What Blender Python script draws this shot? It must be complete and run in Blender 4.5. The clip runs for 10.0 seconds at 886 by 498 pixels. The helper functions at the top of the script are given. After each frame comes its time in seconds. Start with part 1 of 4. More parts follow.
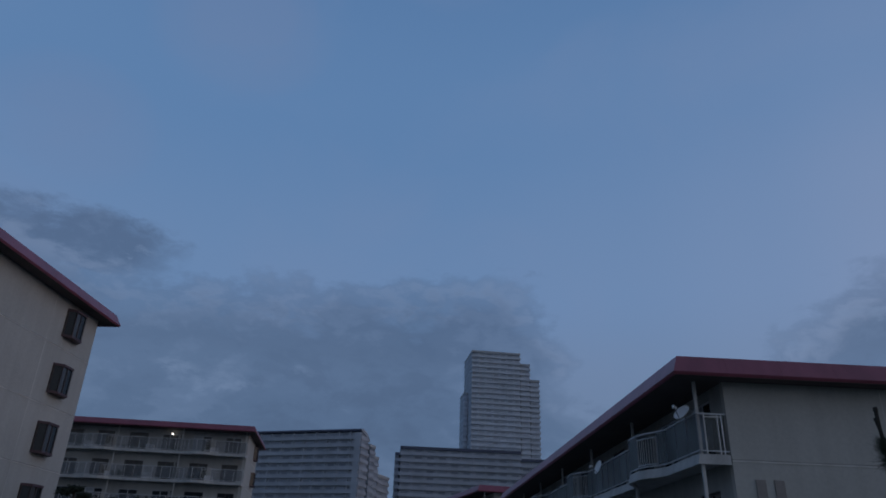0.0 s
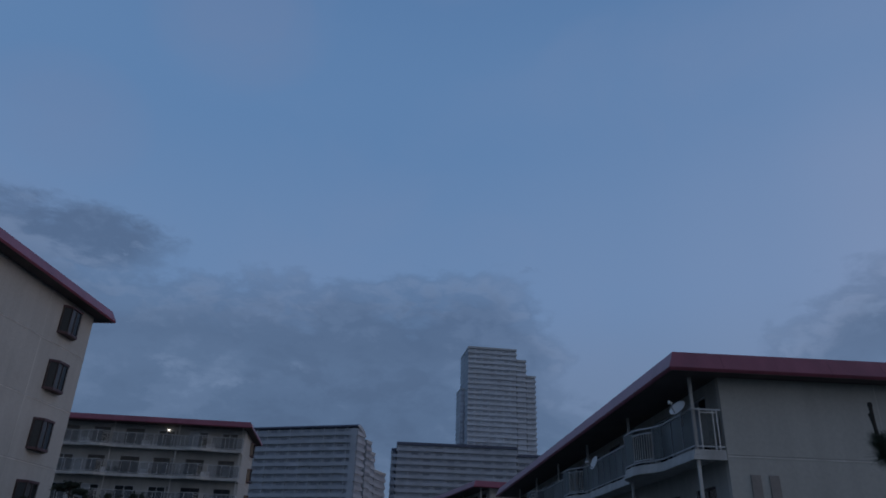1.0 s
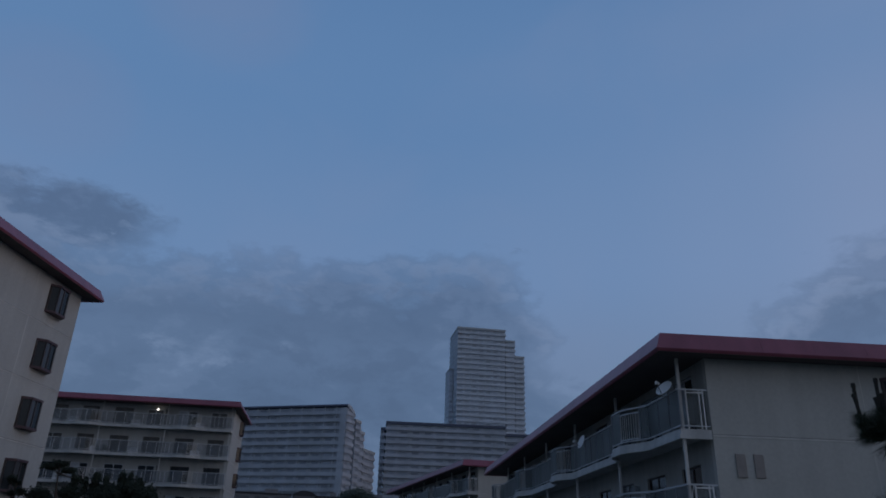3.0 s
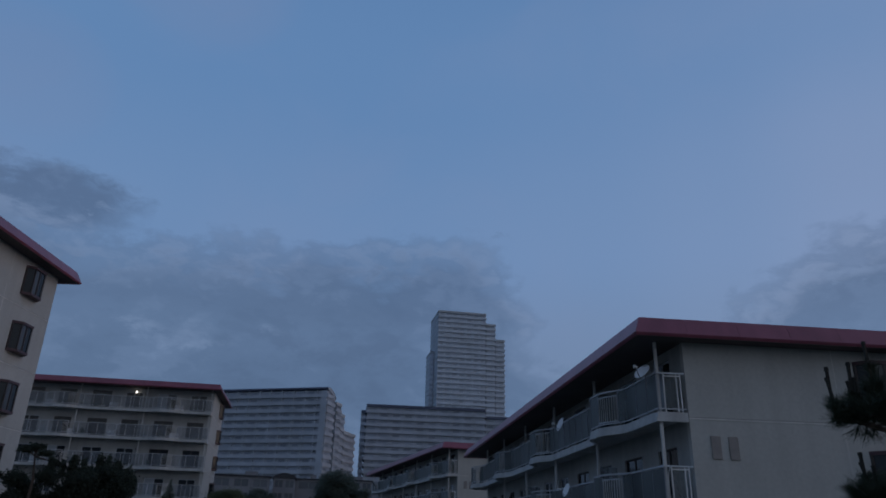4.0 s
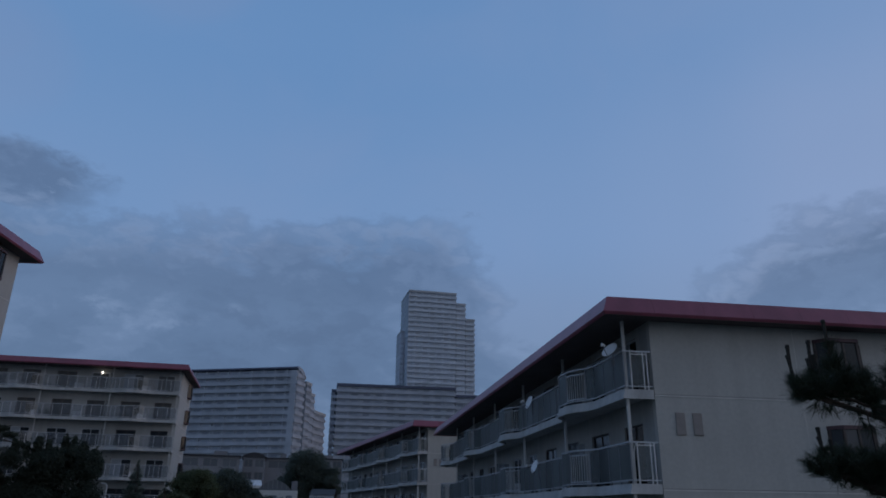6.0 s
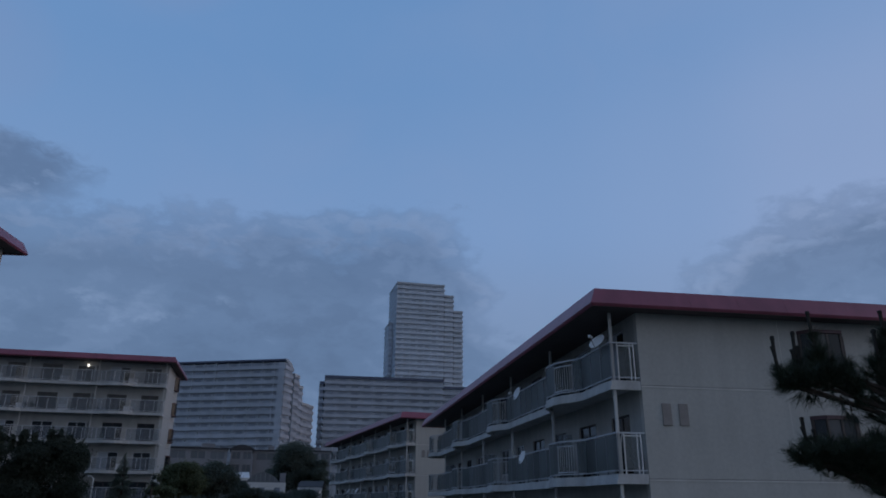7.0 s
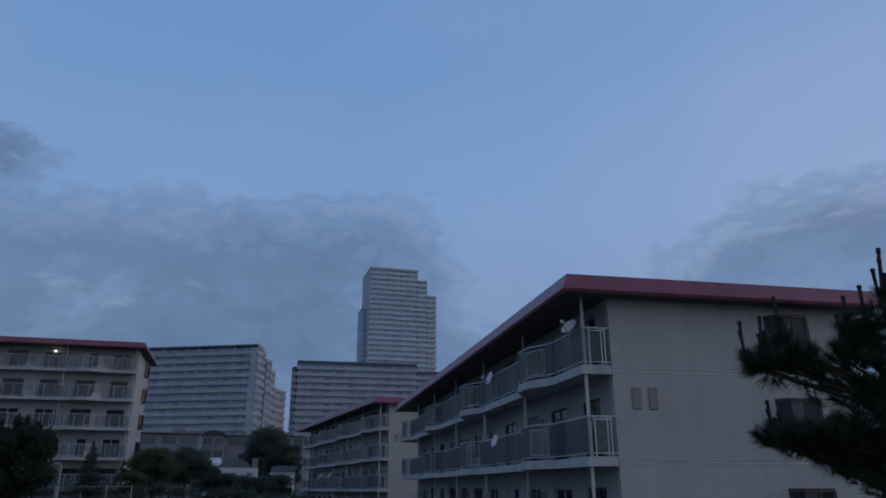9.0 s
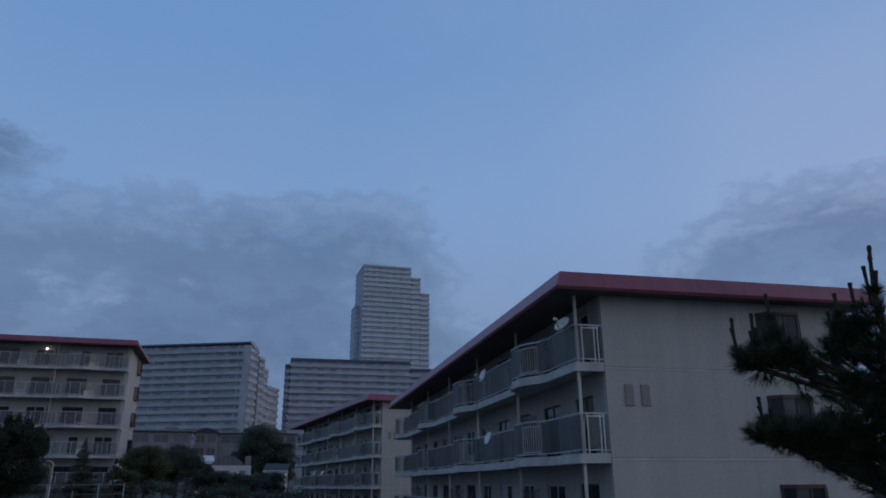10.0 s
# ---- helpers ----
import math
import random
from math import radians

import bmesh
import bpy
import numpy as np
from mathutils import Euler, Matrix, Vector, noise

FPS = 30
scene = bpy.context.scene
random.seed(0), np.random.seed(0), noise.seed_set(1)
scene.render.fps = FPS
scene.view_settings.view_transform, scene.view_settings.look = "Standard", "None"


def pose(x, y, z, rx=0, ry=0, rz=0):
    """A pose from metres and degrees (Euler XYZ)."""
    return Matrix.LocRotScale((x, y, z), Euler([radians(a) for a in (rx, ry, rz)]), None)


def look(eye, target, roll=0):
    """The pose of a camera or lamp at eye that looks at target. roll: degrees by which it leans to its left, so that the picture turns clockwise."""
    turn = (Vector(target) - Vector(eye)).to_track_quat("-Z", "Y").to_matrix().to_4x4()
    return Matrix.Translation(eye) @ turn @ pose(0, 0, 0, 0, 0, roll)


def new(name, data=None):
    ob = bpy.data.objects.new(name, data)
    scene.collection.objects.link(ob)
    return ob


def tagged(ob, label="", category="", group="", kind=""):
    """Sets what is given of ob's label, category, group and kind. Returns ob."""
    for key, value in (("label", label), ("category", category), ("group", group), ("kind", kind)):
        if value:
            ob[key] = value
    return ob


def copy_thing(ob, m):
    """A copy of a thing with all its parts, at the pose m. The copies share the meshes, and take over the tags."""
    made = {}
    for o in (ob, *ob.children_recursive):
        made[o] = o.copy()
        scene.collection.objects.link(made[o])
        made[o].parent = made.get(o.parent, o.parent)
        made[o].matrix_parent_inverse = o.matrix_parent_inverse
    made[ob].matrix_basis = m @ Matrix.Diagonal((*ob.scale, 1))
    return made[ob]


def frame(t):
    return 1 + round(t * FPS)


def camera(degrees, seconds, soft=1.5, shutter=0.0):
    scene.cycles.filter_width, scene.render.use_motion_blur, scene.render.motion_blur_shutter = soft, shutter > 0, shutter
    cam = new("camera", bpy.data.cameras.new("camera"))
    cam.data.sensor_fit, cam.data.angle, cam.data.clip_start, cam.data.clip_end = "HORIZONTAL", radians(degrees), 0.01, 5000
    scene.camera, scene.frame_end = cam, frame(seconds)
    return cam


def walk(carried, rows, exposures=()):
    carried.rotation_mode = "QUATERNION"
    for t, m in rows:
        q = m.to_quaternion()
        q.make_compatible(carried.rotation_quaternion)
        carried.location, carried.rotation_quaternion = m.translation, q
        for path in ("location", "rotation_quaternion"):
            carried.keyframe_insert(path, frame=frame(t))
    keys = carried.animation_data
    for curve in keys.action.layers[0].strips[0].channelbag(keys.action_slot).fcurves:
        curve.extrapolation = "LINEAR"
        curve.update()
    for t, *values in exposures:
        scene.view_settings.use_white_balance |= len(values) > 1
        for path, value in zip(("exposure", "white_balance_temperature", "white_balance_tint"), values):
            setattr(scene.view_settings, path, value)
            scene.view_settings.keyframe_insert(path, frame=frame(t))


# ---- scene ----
cam = camera(64.03, 10.0, soft=1.75)
EYE = (0.0, 0.0, 4.8)
TURNS = [(0.0, -3.77, 25.23, -1.84), (0.5, -3.95, 25.05, -1.77), (1.0, -4.04, 24.92, -1.72), (1.5, -4.10, 24.81, -1.70),
         (2.0, -4.22, 24.52, -1.67), (2.5, -4.44, 24.00, -1.64), (4.0, -6.43, 22.11, -1.40), (4.5, -7.27, 21.55, -1.09),
         (5.0, -7.75, 21.15, -0.95), (5.5, -8.20, 20.83, -0.84), (7.0, -9.61, 19.86, -0.36), (7.5, -9.97, 19.59, -0.26),
         (8.0, -10.55, 19.28, -0.12), (8.5, -11.18, 18.94, 0.08), (9.0, -11.69, 18.67, 0.17), (9.5, -12.02, 18.53, 0.27),
         (10.0, -12.21, 18.46, 0.32)]
walk(cam, [(t, pose(*EYE, 90 + pitch, roll, yaw)) for t, yaw, pitch, roll in TURNS],
     exposures=[(0.0, -0.42), (2.5, -0.40), (4.0, -0.30), (4.5, -0.22), (5.5, -0.14), (7.5, 0.0), (10.0, 0.05)])


# ---- sky and light ----
def make_sky():
    world = bpy.data.worlds.new("dusk_sky")
    scene.world = world
    world.use_nodes = True
    nt = world.node_tree
    nt.nodes.clear()
    N, L = nt.nodes.new, nt.links.new

    def m(op, a, b=None, c=None, clamp=False):
        n = N("ShaderNodeMath")
        n.operation, n.use_clamp = op, clamp
        for i, v in enumerate((a, b, c)):
            if v is None:
                continue
            if isinstance(v, (int, float)):
                n.inputs[i].default_value = v
            else:
                L(v, n.inputs[i])
        return n.outputs[0]

    def ramp(fac, stops, mode="EASE"):
        n = N("ShaderNodeValToRGB")
        n.color_ramp.interpolation = mode
        e = n.color_ramp.elements
        while len(e) < len(stops):
            e.new(0.5)
        for el, (p, c) in zip(e, stops):
            el.position = p
            el.color = (*c, 1) if isinstance(c, tuple) else (c, c, c, 1)
        L(fac, n.inputs[0])
        return n.outputs[0]

    def mix(fac, a, b):
        n = N("ShaderNodeMix")
        n.data_type = "RGBA"
        for s, v in ((n.inputs[0], fac), (n.inputs[6], a), (n.inputs[7], b)):
            if isinstance(v, (int, float)):
                s.default_value = v
            elif isinstance(v, tuple):
                s.default_value = (*v, 1)
            else:
                L(v, s)
        return n.outputs[2]

    tc = N("ShaderNodeTexCoord")
    sep = N("ShaderNodeSeparateXYZ")
    L(tc.outputs["Generated"], sep.inputs[0])
    x, y, z = sep.outputs
    flat = m("MAXIMUM", m("SQRT", m("ADD", m("MULTIPLY", x, x), m("MULTIPLY", y, y))), 0.001)
    slope = m("DIVIDE", z, flat)
    az = m("DIVIDE", m("ARCTAN2", x, y), math.pi)          # -1 .. 1, 0 ahead

    def noise_at(sx, sz, detail, rough, dist, seed):
        c = N("ShaderNodeCombineXYZ")
        L(m("MULTIPLY", az, sx), c.inputs[0])
        L(m("MULTIPLY", slope, sz), c.inputs[1])
        c.inputs[2].default_value = seed
        n = N("ShaderNodeTexNoise")
        n.inputs["Scale"].default_value = 1.0
        n.inputs["Detail"].default_value = detail
        n.inputs["Roughness"].default_value = rough
        n.inputs["Distortion"].default_value = dist
        L(c.outputs[0], n.inputs["Vector"])
        return n.outputs[0]

    clear = ramp(m("MULTIPLY", slope, 0.8, clamp=True),
                 [(0.0, (0.120, 0.190, 0.310)), (0.16, (0.162, 0.258, 0.440)), (0.32, (0.172, 0.302, 0.550)),
                  (0.55, (0.140, 0.278, 0.535)), (1.0, (0.110, 0.235, 0.480))])
    # a pink cast to the east of the view, thin veils high up
    pink = m("MULTIPLY", ramp(m("ADD", m("MULTIPLY", az, 1.0), 0.5, clamp=True), [(0.5, 0.0), (0.60, 0.24), (0.66, 0.50), (0.72, 0.92), (0.76, 1.0), (1.0, 0.8)]),
             ramp(slope, [(0.05, 0.5), (0.3, 1.0), (0.5, 0.80), (0.75, 0.38), (0.95, 0.1)]))
    clear = mix(m("MULTIPLY", pink, 0.70), clear, (0.300, 0.388, 0.612))
    # dusk light over the part of the sky behind the path
    rear = ramp(m("MULTIPLY", m("ABSOLUTE", az), 1.0, clamp=True), [(0.30, 0.0), (0.60, 0.8), (1.0, 1.0)])
    dusk = ramp(m("MULTIPLY", slope, 0.7, clamp=True), [(0.0, (0.335, 0.368, 0.435)), (0.35, (0.208, 0.255, 0.350)), (0.8, (0.135, 0.210, 0.355))])
    dim = ramp(m("MULTIPLY", slope, 0.7, clamp=True), [(0.0, (0.075, 0.095, 0.140)), (0.35, (0.165, 0.212, 0.305)), (0.8, (0.135, 0.210, 0.355))])
    west = ramp(m("MULTIPLY", az, -1.0, clamp=True), [(0.20, 0.0), (0.40, 1.0), (0.70, 1.0), (0.95, 0.0)])
    dusk = mix(west, dusk, dim)
    clear = mix(rear, clear, dusk)
    veil = ramp(noise_at(9.0, 3.0, 4.0, 0.55, 0.6, 3.1), [(0.42, 0.0), (0.72, 1.0)])
    clear = mix(m("MULTIPLY", veil, 0.15), clear, (0.255, 0.325, 0.530))
    # thin lavender veils high to the west
    for bearing, rise, wide, high, amount in ((-17.5, 0.86, 9.0, 0.17, 0.34), (-29.5, 0.58, 7.0, 0.12, 0.26), (-33.0, 0.42, 9.0, 0.09, 0.20)):
        bx = m("MULTIPLY", m("SUBTRACT", az, bearing / 180), 180 / wide)
        by = m("MULTIPLY", m("SUBTRACT", slope, rise), 1 / high)
        glow = ramp(m("ADD", m("ADD", m("MULTIPLY", bx, bx), m("MULTIPLY", by, by)), m("MULTIPLY", m("SUBTRACT", veil, 0.2), 0.9), clamp=True), [(0.0, amount), (0.35, amount * 0.6), (1.0, 0.0)])
        clear = mix(glow, clear, (0.215, 0.285, 0.485))
    # the glow of the low sun, out of view
    nis = N("ShaderNodeTexSky")
    nis.sky_type, nis.sun_disc = "NISHITA", False
    nis.sun_elevation, nis.sun_rotation = radians(4), radians(100)
    # bank of cloud: its upper edge by bearing
    drift = noise_at(10.0, 5.0, 4.0, 0.55, 0.0, 12.4)
    edge = ramp(m("ADD", m("ADD", az, m("MULTIPLY", m("SUBTRACT", drift, 0.5), 0.05)), 0.5, clamp=True),
                [(0.0, 0.42), (0.30, 0.40), (0.365, 0.352), (0.405, 0.358), (0.461, 0.380), (0.511, 0.402), (0.540, 0.388), (0.554, 0.350), (0.566, 0.300),
                 (0.585, 0.200), (0.640, 0.185), (0.662, 0.272), (0.686, 0.325), (0.700, 0.350), (0.742, 0.378), (1.0, 0.38)], "LINEAR")
    edge = m("MULTIPLY", edge, m("SUBTRACT", 1.0, m("MULTIPLY", rear, 0.85)))
    big = noise_at(20.0, 9.5, 5.0, 0.56, 0.15, 7.7)
    fine = noise_at(56.0, 31.0, 6.0, 0.58, 0.3, 1.3)
    shred = noise_at(120.0, 62.0, 5.0, 0.60, 0.4, 5.2)
    off = lambda n, k: m("MULTIPLY", m("SUBTRACT", n, 0.5), k)
    d = m("SUBTRACT", m("ADD", edge, off(big, 0.20)), slope)
    d = m("ADD", d, m("ADD", off(fine, 0.12), off(shred, 0.03)))
    depth = m("ADD", m("MULTIPLY", d, 4.0), 0.4, clamp=True)
    bank = ramp(depth, [(0.22, 0.0), (0.40, 0.48), (0.60, 0.88), (0.9, 1.0)])
    # torn edges: clouds are placed in bearings and rises that the noise bends
    bent_az = m("ADD", az, m("ADD", off(fine, 0.05), off(shred, 0.02)))
    bent_slope = m("ADD", slope, m("ADD", off(big, 0.05), off(shred, 0.035)))

    def puff(bearing, rise, wide, high, body):
        bx = m("MULTIPLY", m("SUBTRACT", bent_az, bearing / 180), 180 / wide)
        by = m("MULTIPLY", m("SUBTRACT", bent_slope, rise), 1 / high)
        r2 = m("ADD", m("MULTIPLY", bx, bx), m("MULTIPLY", by, by))
        v = m("SUBTRACT", m("ADD", body, m("ADD", off(big, 1.2), off(fine, 1.6))), r2)
        return ramp(m("MULTIPLY", v, 1.0, clamp=True), [(0.0, 0.0), (0.9, 0.85)])

    # loose clouds above and beside the bank
    cover = bank
    for shape in ((-25.8, 0.410, 8.0, 0.056, 1.1), (-33.0, 0.425, 6.0, 0.045, 0.8), (-35.0, 0.52, 5.0, 0.03, 0.3), (13.0, 0.287, 3.0, 0.018, 0.45), (14.5, 0.215, 3.6, 0.026, 0.5),
                  (11.7, 0.432, 2.0, 0.014, 0.1), (30.5, 0.272, 3.5, 0.02, 0.5)):
        cover = m("MAXIMUM", cover, puff(*shape))
    body = ramp(m("MULTIPLY", slope, 2.0, clamp=True),
                [(0.0, (0.100, 0.168, 0.306)), (0.40, (0.108, 0.180, 0.326)), (0.52, (0.120, 0.196, 0.350)), (0.62, (0.104, 0.170, 0.308)), (0.74, (0.092, 0.151, 0.278)), (1.0, (0.098, 0.158, 0.290))])
    tone = m("ADD", m("MULTIPLY", big, 0.55), m("ADD", m("MULTIPLY", fine, 0.37), m("MULTIPLY", shred, 0.08)))
    light = ramp(tone, [(0.49, 0.0), (0.57, 0.35), (0.66, 0.85)])
    dark = ramp(tone, [(0.38, 1.0), (0.49, 0.0)])
    cloud = mix(light, body, (0.175, 0.266, 0.452))
    cloud = mix(m("MULTIPLY", dark, 0.5), cloud, (0.080, 0.134, 0.252))
    # pale rims, stronger towards the light in the east
    east = ramp(m("ADD", az, 0.5, clamp=True), [(0.60, 0.30), (0.68, 0.50)])
    rim = m("MULTIPLY", ramp(depth, [(0.30, 0.0), (0.46, 1.0), (0.62, 0.0)]), ramp(fine, [(0.40, 0.0), (0.58, 1.0)]))
    cloud = mix(m("MULTIPLY", rim, east), cloud, (0.290, 0.375, 0.575))
    # thinner, lighter places in the bank
    for shape in ((-15.0, 0.256, 8.0, 0.030, 0.35), (-7.6, 0.256, 2.6, 0.016, 0.5), (-7.9, 0.352, 1.8, 0.010, 0.4), (-20.0, 0.305, 4.0, 0.018, 0.3), (-18.0, 0.256, 3.5, 0.016, 0.45), (-12.0, 0.238, 4.0, 0.012, 0.4), (-21.5, 0.402, 1.8, 0.012, 0.6), (-30.0, 0.44, 3.0, 0.012, 0.5),
                  (37.5, 0.330, 3.4, 0.012, 0.7), (42.5, 0.336, 3.0, 0.010, 0.6), (31.0, 0.292, 2.0, 0.008, 0.6)):
        cloud = mix(m("MULTIPLY", puff(*shape), 0.75), cloud, (0.205, 0.296, 0.485))
    sky = mix(m("MULTIPLY", cover, 0.95), clear, cloud)
    sky = mix(0.010, sky, nis.outputs[0])
    bg = N("ShaderNodeBackground")
    bg.inputs[1].default_value = 1.0
    L(sky, bg.inputs[0])
    out = N("ShaderNodeOutputWorld")
    L(bg.outputs[0], out.inputs[0])


make_sky()
sun = new("sun", bpy.data.lights.new("sun", "SUN"))
sun.data.energy, sun.data.angle, sun.data.color = 0.25, radians(40), (1.0, 0.80, 0.71)
sun.matrix_world = look((0, 0, 60), (-50, 7, 44))


# ---- materials ----
def material(name, colour, rough=0.8, metal=0.0, grain=0.0, grain_scale=40.0, stain=0.0, stain_scale=1.2, streak=0.0, bump=0.0, alpha=1.0,
             island=0.0, spec=0.5):
    mat = bpy.data.materials.new(name)
    mat.use_nodes = True
    nt = mat.node_tree
    N, L = nt.nodes.new, nt.links.new
    bsdf = nt.nodes["Principled BSDF"]
    bsdf.inputs["Roughness"].default_value = rough
    bsdf.inputs["Metallic"].default_value = metal
    bsdf.inputs["Specular IOR Level"].default_value = spec
    bsdf.inputs["Alpha"].default_value = alpha
    geo, tc = N("ShaderNodeNewGeometry"), N("ShaderNodeTexCoord")
    pos = geo.outputs["Position"]
    value = None

    def layer(scale, amount, stretch=(1, 1, 1), detail=5.0):
        nonlocal value
        mp = N("ShaderNodeMapping")
        mp.inputs["Scale"].default_value = stretch
        L(pos, mp.inputs[0])
        n = N("ShaderNodeTexNoise")
        n.inputs["Scale"].default_value, n.inputs["Detail"].default_value = scale, detail
        L(mp.outputs[0], n.inputs["Vector"])
        r = N("ShaderNodeMapRange")
        r.inputs[1].default_value, r.inputs[2].default_value = 0.3, 0.7
        r.inputs[3].default_value, r.inputs[4].default_value = 1 - amount, 1 + amount * 0.6
        L(n.outputs[0], r.inputs[0])
        if value is None:
            value = r.outputs[0]
        else:
            k = N("ShaderNodeMath")
            k.operation = "MULTIPLY"
            L(value, k.inputs[0]), L(r.outputs[0], k.inputs[1])
            value = k.outputs[0]
        return n.outputs[0]

    g = layer(grain_scale, grain) if grain or bump else None
    if stain:
        layer(stain_scale, stain)
    if streak:
        layer(2.2, streak, (1, 1, 0.07), 6.0)
    if island:
        info = N("ShaderNodeObjectInfo")
        r = N("ShaderNodeMapRange")
        r.inputs[3].default_value, r.inputs[4].default_value = 1 - island, 1 + island
        L(info.outputs["Random"], r.inputs[0])
        if value is None:
            value = r.outputs[0]
        else:
            k = N("ShaderNodeMath")
            k.operation = "MULTIPLY"
            L(value, k.inputs[0]), L(r.outputs[0], k.inputs[1])
            value = k.outputs[0]
    if value is not None:
        v = N("ShaderNodeVectorMath")
        v.operation = "SCALE"
        v.inputs[0].default_value = colour
        L(value, v.inputs["Scale"])
        L(v.outputs[0], bsdf.inputs["Base Color"])
    else:
        bsdf.inputs["Base Color"].default_value = (*colour, 1)
    if bump and g is not None:
        b = N("ShaderNodeBump")
        b.inputs["Strength"].default_value, b.inputs["Distance"].default_value = bump, 0.01
        L(g, b.inputs["Height"])
        L(b.outputs[0], bsdf.inputs["Normal"])
    return mat


def leafy(name, colour, through_share=0.45):
    """A dull leaf that lets part of the light through; each leaf differs a little."""
    mat = bpy.data.materials.new(name)
    mat.use_nodes = True
    nt = mat.node_tree
    N, L = nt.nodes.new, nt.links.new
    b, out = nt.nodes["Principled BSDF"], nt.nodes["Material Output"]
    b.inputs["Roughness"].default_value, b.inputs["Specular IOR Level"].default_value = 0.85, 0.1
    geo, vary, v = N("ShaderNodeNewGeometry"), N("ShaderNodeMapRange"), N("ShaderNodeVectorMath")
    vary.inputs[3].default_value, vary.inputs[4].default_value = 0.75, 1.25
    v.operation = "SCALE"
    v.inputs[0].default_value = colour
    L(geo.outputs["Random Per Island"], vary.inputs[0])
    L(vary.outputs[0], v.inputs["Scale"])
    tr, mx = N("ShaderNodeBsdfTranslucent"), N("ShaderNodeMixShader")
    mx.inputs[0].default_value = through_share
    L(v.outputs[0], b.inputs["Base Color"]), L(v.outputs[0], tr.inputs[0])
    L(b.outputs[0], mx.inputs[1]), L(tr.outputs[0], mx.inputs[2]), L(mx.outputs[0], out.inputs[0])
    return mat


def glowing(name, colour, strength):
    mat = bpy.data.materials.new(name)
    mat.use_nodes = True
    b = mat.node_tree.nodes["Principled BSDF"]
    b.inputs["Emission Color"].default_value = (*colour, 1)
    b.inputs["Emission Strength"].default_value = strength
    return mat


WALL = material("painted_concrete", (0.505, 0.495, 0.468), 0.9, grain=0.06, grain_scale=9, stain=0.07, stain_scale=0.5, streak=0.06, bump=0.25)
# the wall's paint with the balcony side's shade put into its colour
SHADED_FACADE = material("shaded_facade", (0.405, 0.40, 0.385), 0.9, grain=0.06, grain_scale=9, stain=0.1, stain_scale=0.6, streak=0.1, bump=0.2)
JOINT = material("joint_sealant", (0.30, 0.28, 0.27), 0.9, grain=0.1)
RED = material("red_painted_metal", (0.285, 0.082, 0.120), 0.40, grain=0.06, grain_scale=20, stain=0.16, stain_scale=0.7, streak=0.12, island=0.05)
SOFFIT = material("soffit_board", (0.125, 0.104, 0.108), 0.9, grain=0.08, stain=0.15)
SLAB = material("balcony_concrete", (0.55, 0.545, 0.54), 0.9, grain=0.07, grain_scale=12, stain=0.14, stain_scale=1.1, streak=0.14, bump=0.2)
PANEL = material("smoked_panel", (0.106, 0.124, 0.130), 0.3, grain=0.03, stain=0.25, stain_scale=0.9, streak=0.12, island=0.35, alpha=0.66, spec=0.3)
PANEL_PALE = material("frosted_panel", (0.27, 0.31, 0.35), 0.3, stain=0.12, stain_scale=0.8, island=0.2, alpha=0.38)
PANEL_CLEAR = material("clear_panel", (0.30, 0.33, 0.37), 0.25, stain=0.2, stain_scale=0.8, island=0.2, alpha=0.22)
PANEL_MID = material("pale_smoked_panel", (0.145, 0.166, 0.172), 0.35, stain=0.12, stain_scale=0.8, island=0.2, alpha=0.62, spec=0.3)
SEAL = material("pale_sealant", (0.71, 0.69, 0.66), 0.8, grain=0.08, streak=0.15)
BEAD = material("weathered_sealant", (0.61, 0.595, 0.565), 0.85, grain=0.08, streak=0.25)
MULLION = material("grey_baluster", (0.24, 0.25, 0.27), 0.5, grain=0.05)
FAR_ROOF_PALE = material("pale_tower_roof", (0.48, 0.50, 0.53), 0.8, stain=0.1, stain_scale=0.1)
HEAD = material("maroon_window_head", (0.085, 0.045, 0.053), 0.55, grain=0.06)
ALU = material("aluminium_rail", (0.52, 0.54, 0.57), 0.45, metal=0.2, grain=0.04, stain=0.08)
WHITE = material("white_painted_steel", (0.72, 0.71, 0.70), 0.55, grain=0.04, stain=0.08, streak=0.06)
POST = material("weathered_post_paint", (0.58, 0.57, 0.55), 0.6, grain=0.06, stain=0.15, streak=0.15)
BROWN = material("dark_bronze_frame", (0.055, 0.043, 0.042), 0.5, grain=0.06)
GLASS = material("window_glass", (0.022, 0.026, 0.03), 0.1, stain=0.1, spec=0.35)
CURTAIN = material("curtain", (0.40, 0.38, 0.37), 0.95, streak=0.2)
DISH = material("dish_paint", (0.82, 0.82, 0.83), 0.5, grain=0.03, stain=0.06)
GREY = material("grey_plastic", (0.26, 0.26, 0.27), 0.6, grain=0.04)
# bluish, low-contrast colours: aerial haze is mixed into wall, parapet and glass
FAR_WALL = material("hazed_tower_tile", (0.39, 0.425, 0.49), 0.85, stain=0.15, stain_scale=0.15, streak=0.06)
FAR_BAND = material("hazed_tower_parapet", (0.45, 0.487, 0.555), 0.8, stain=0.17, stain_scale=0.17, island=0.05)
FAR_WIN = material("hazed_tower_glass", (0.28, 0.32, 0.385), 0.3, island=0.25, spec=0.3)
# the tall tower's set, lighter still: more haze put into the colours
HAZED_WALL = material("haze_paled_tower_tile", (0.555, 0.60, 0.67), 0.85, stain=0.12, stain_scale=0.12, streak=0.05)
HAZED_BAND = material("haze_paled_tower_parapet", (0.60, 0.65, 0.72), 0.8, stain=0.15, stain_scale=0.15, island=0.05)
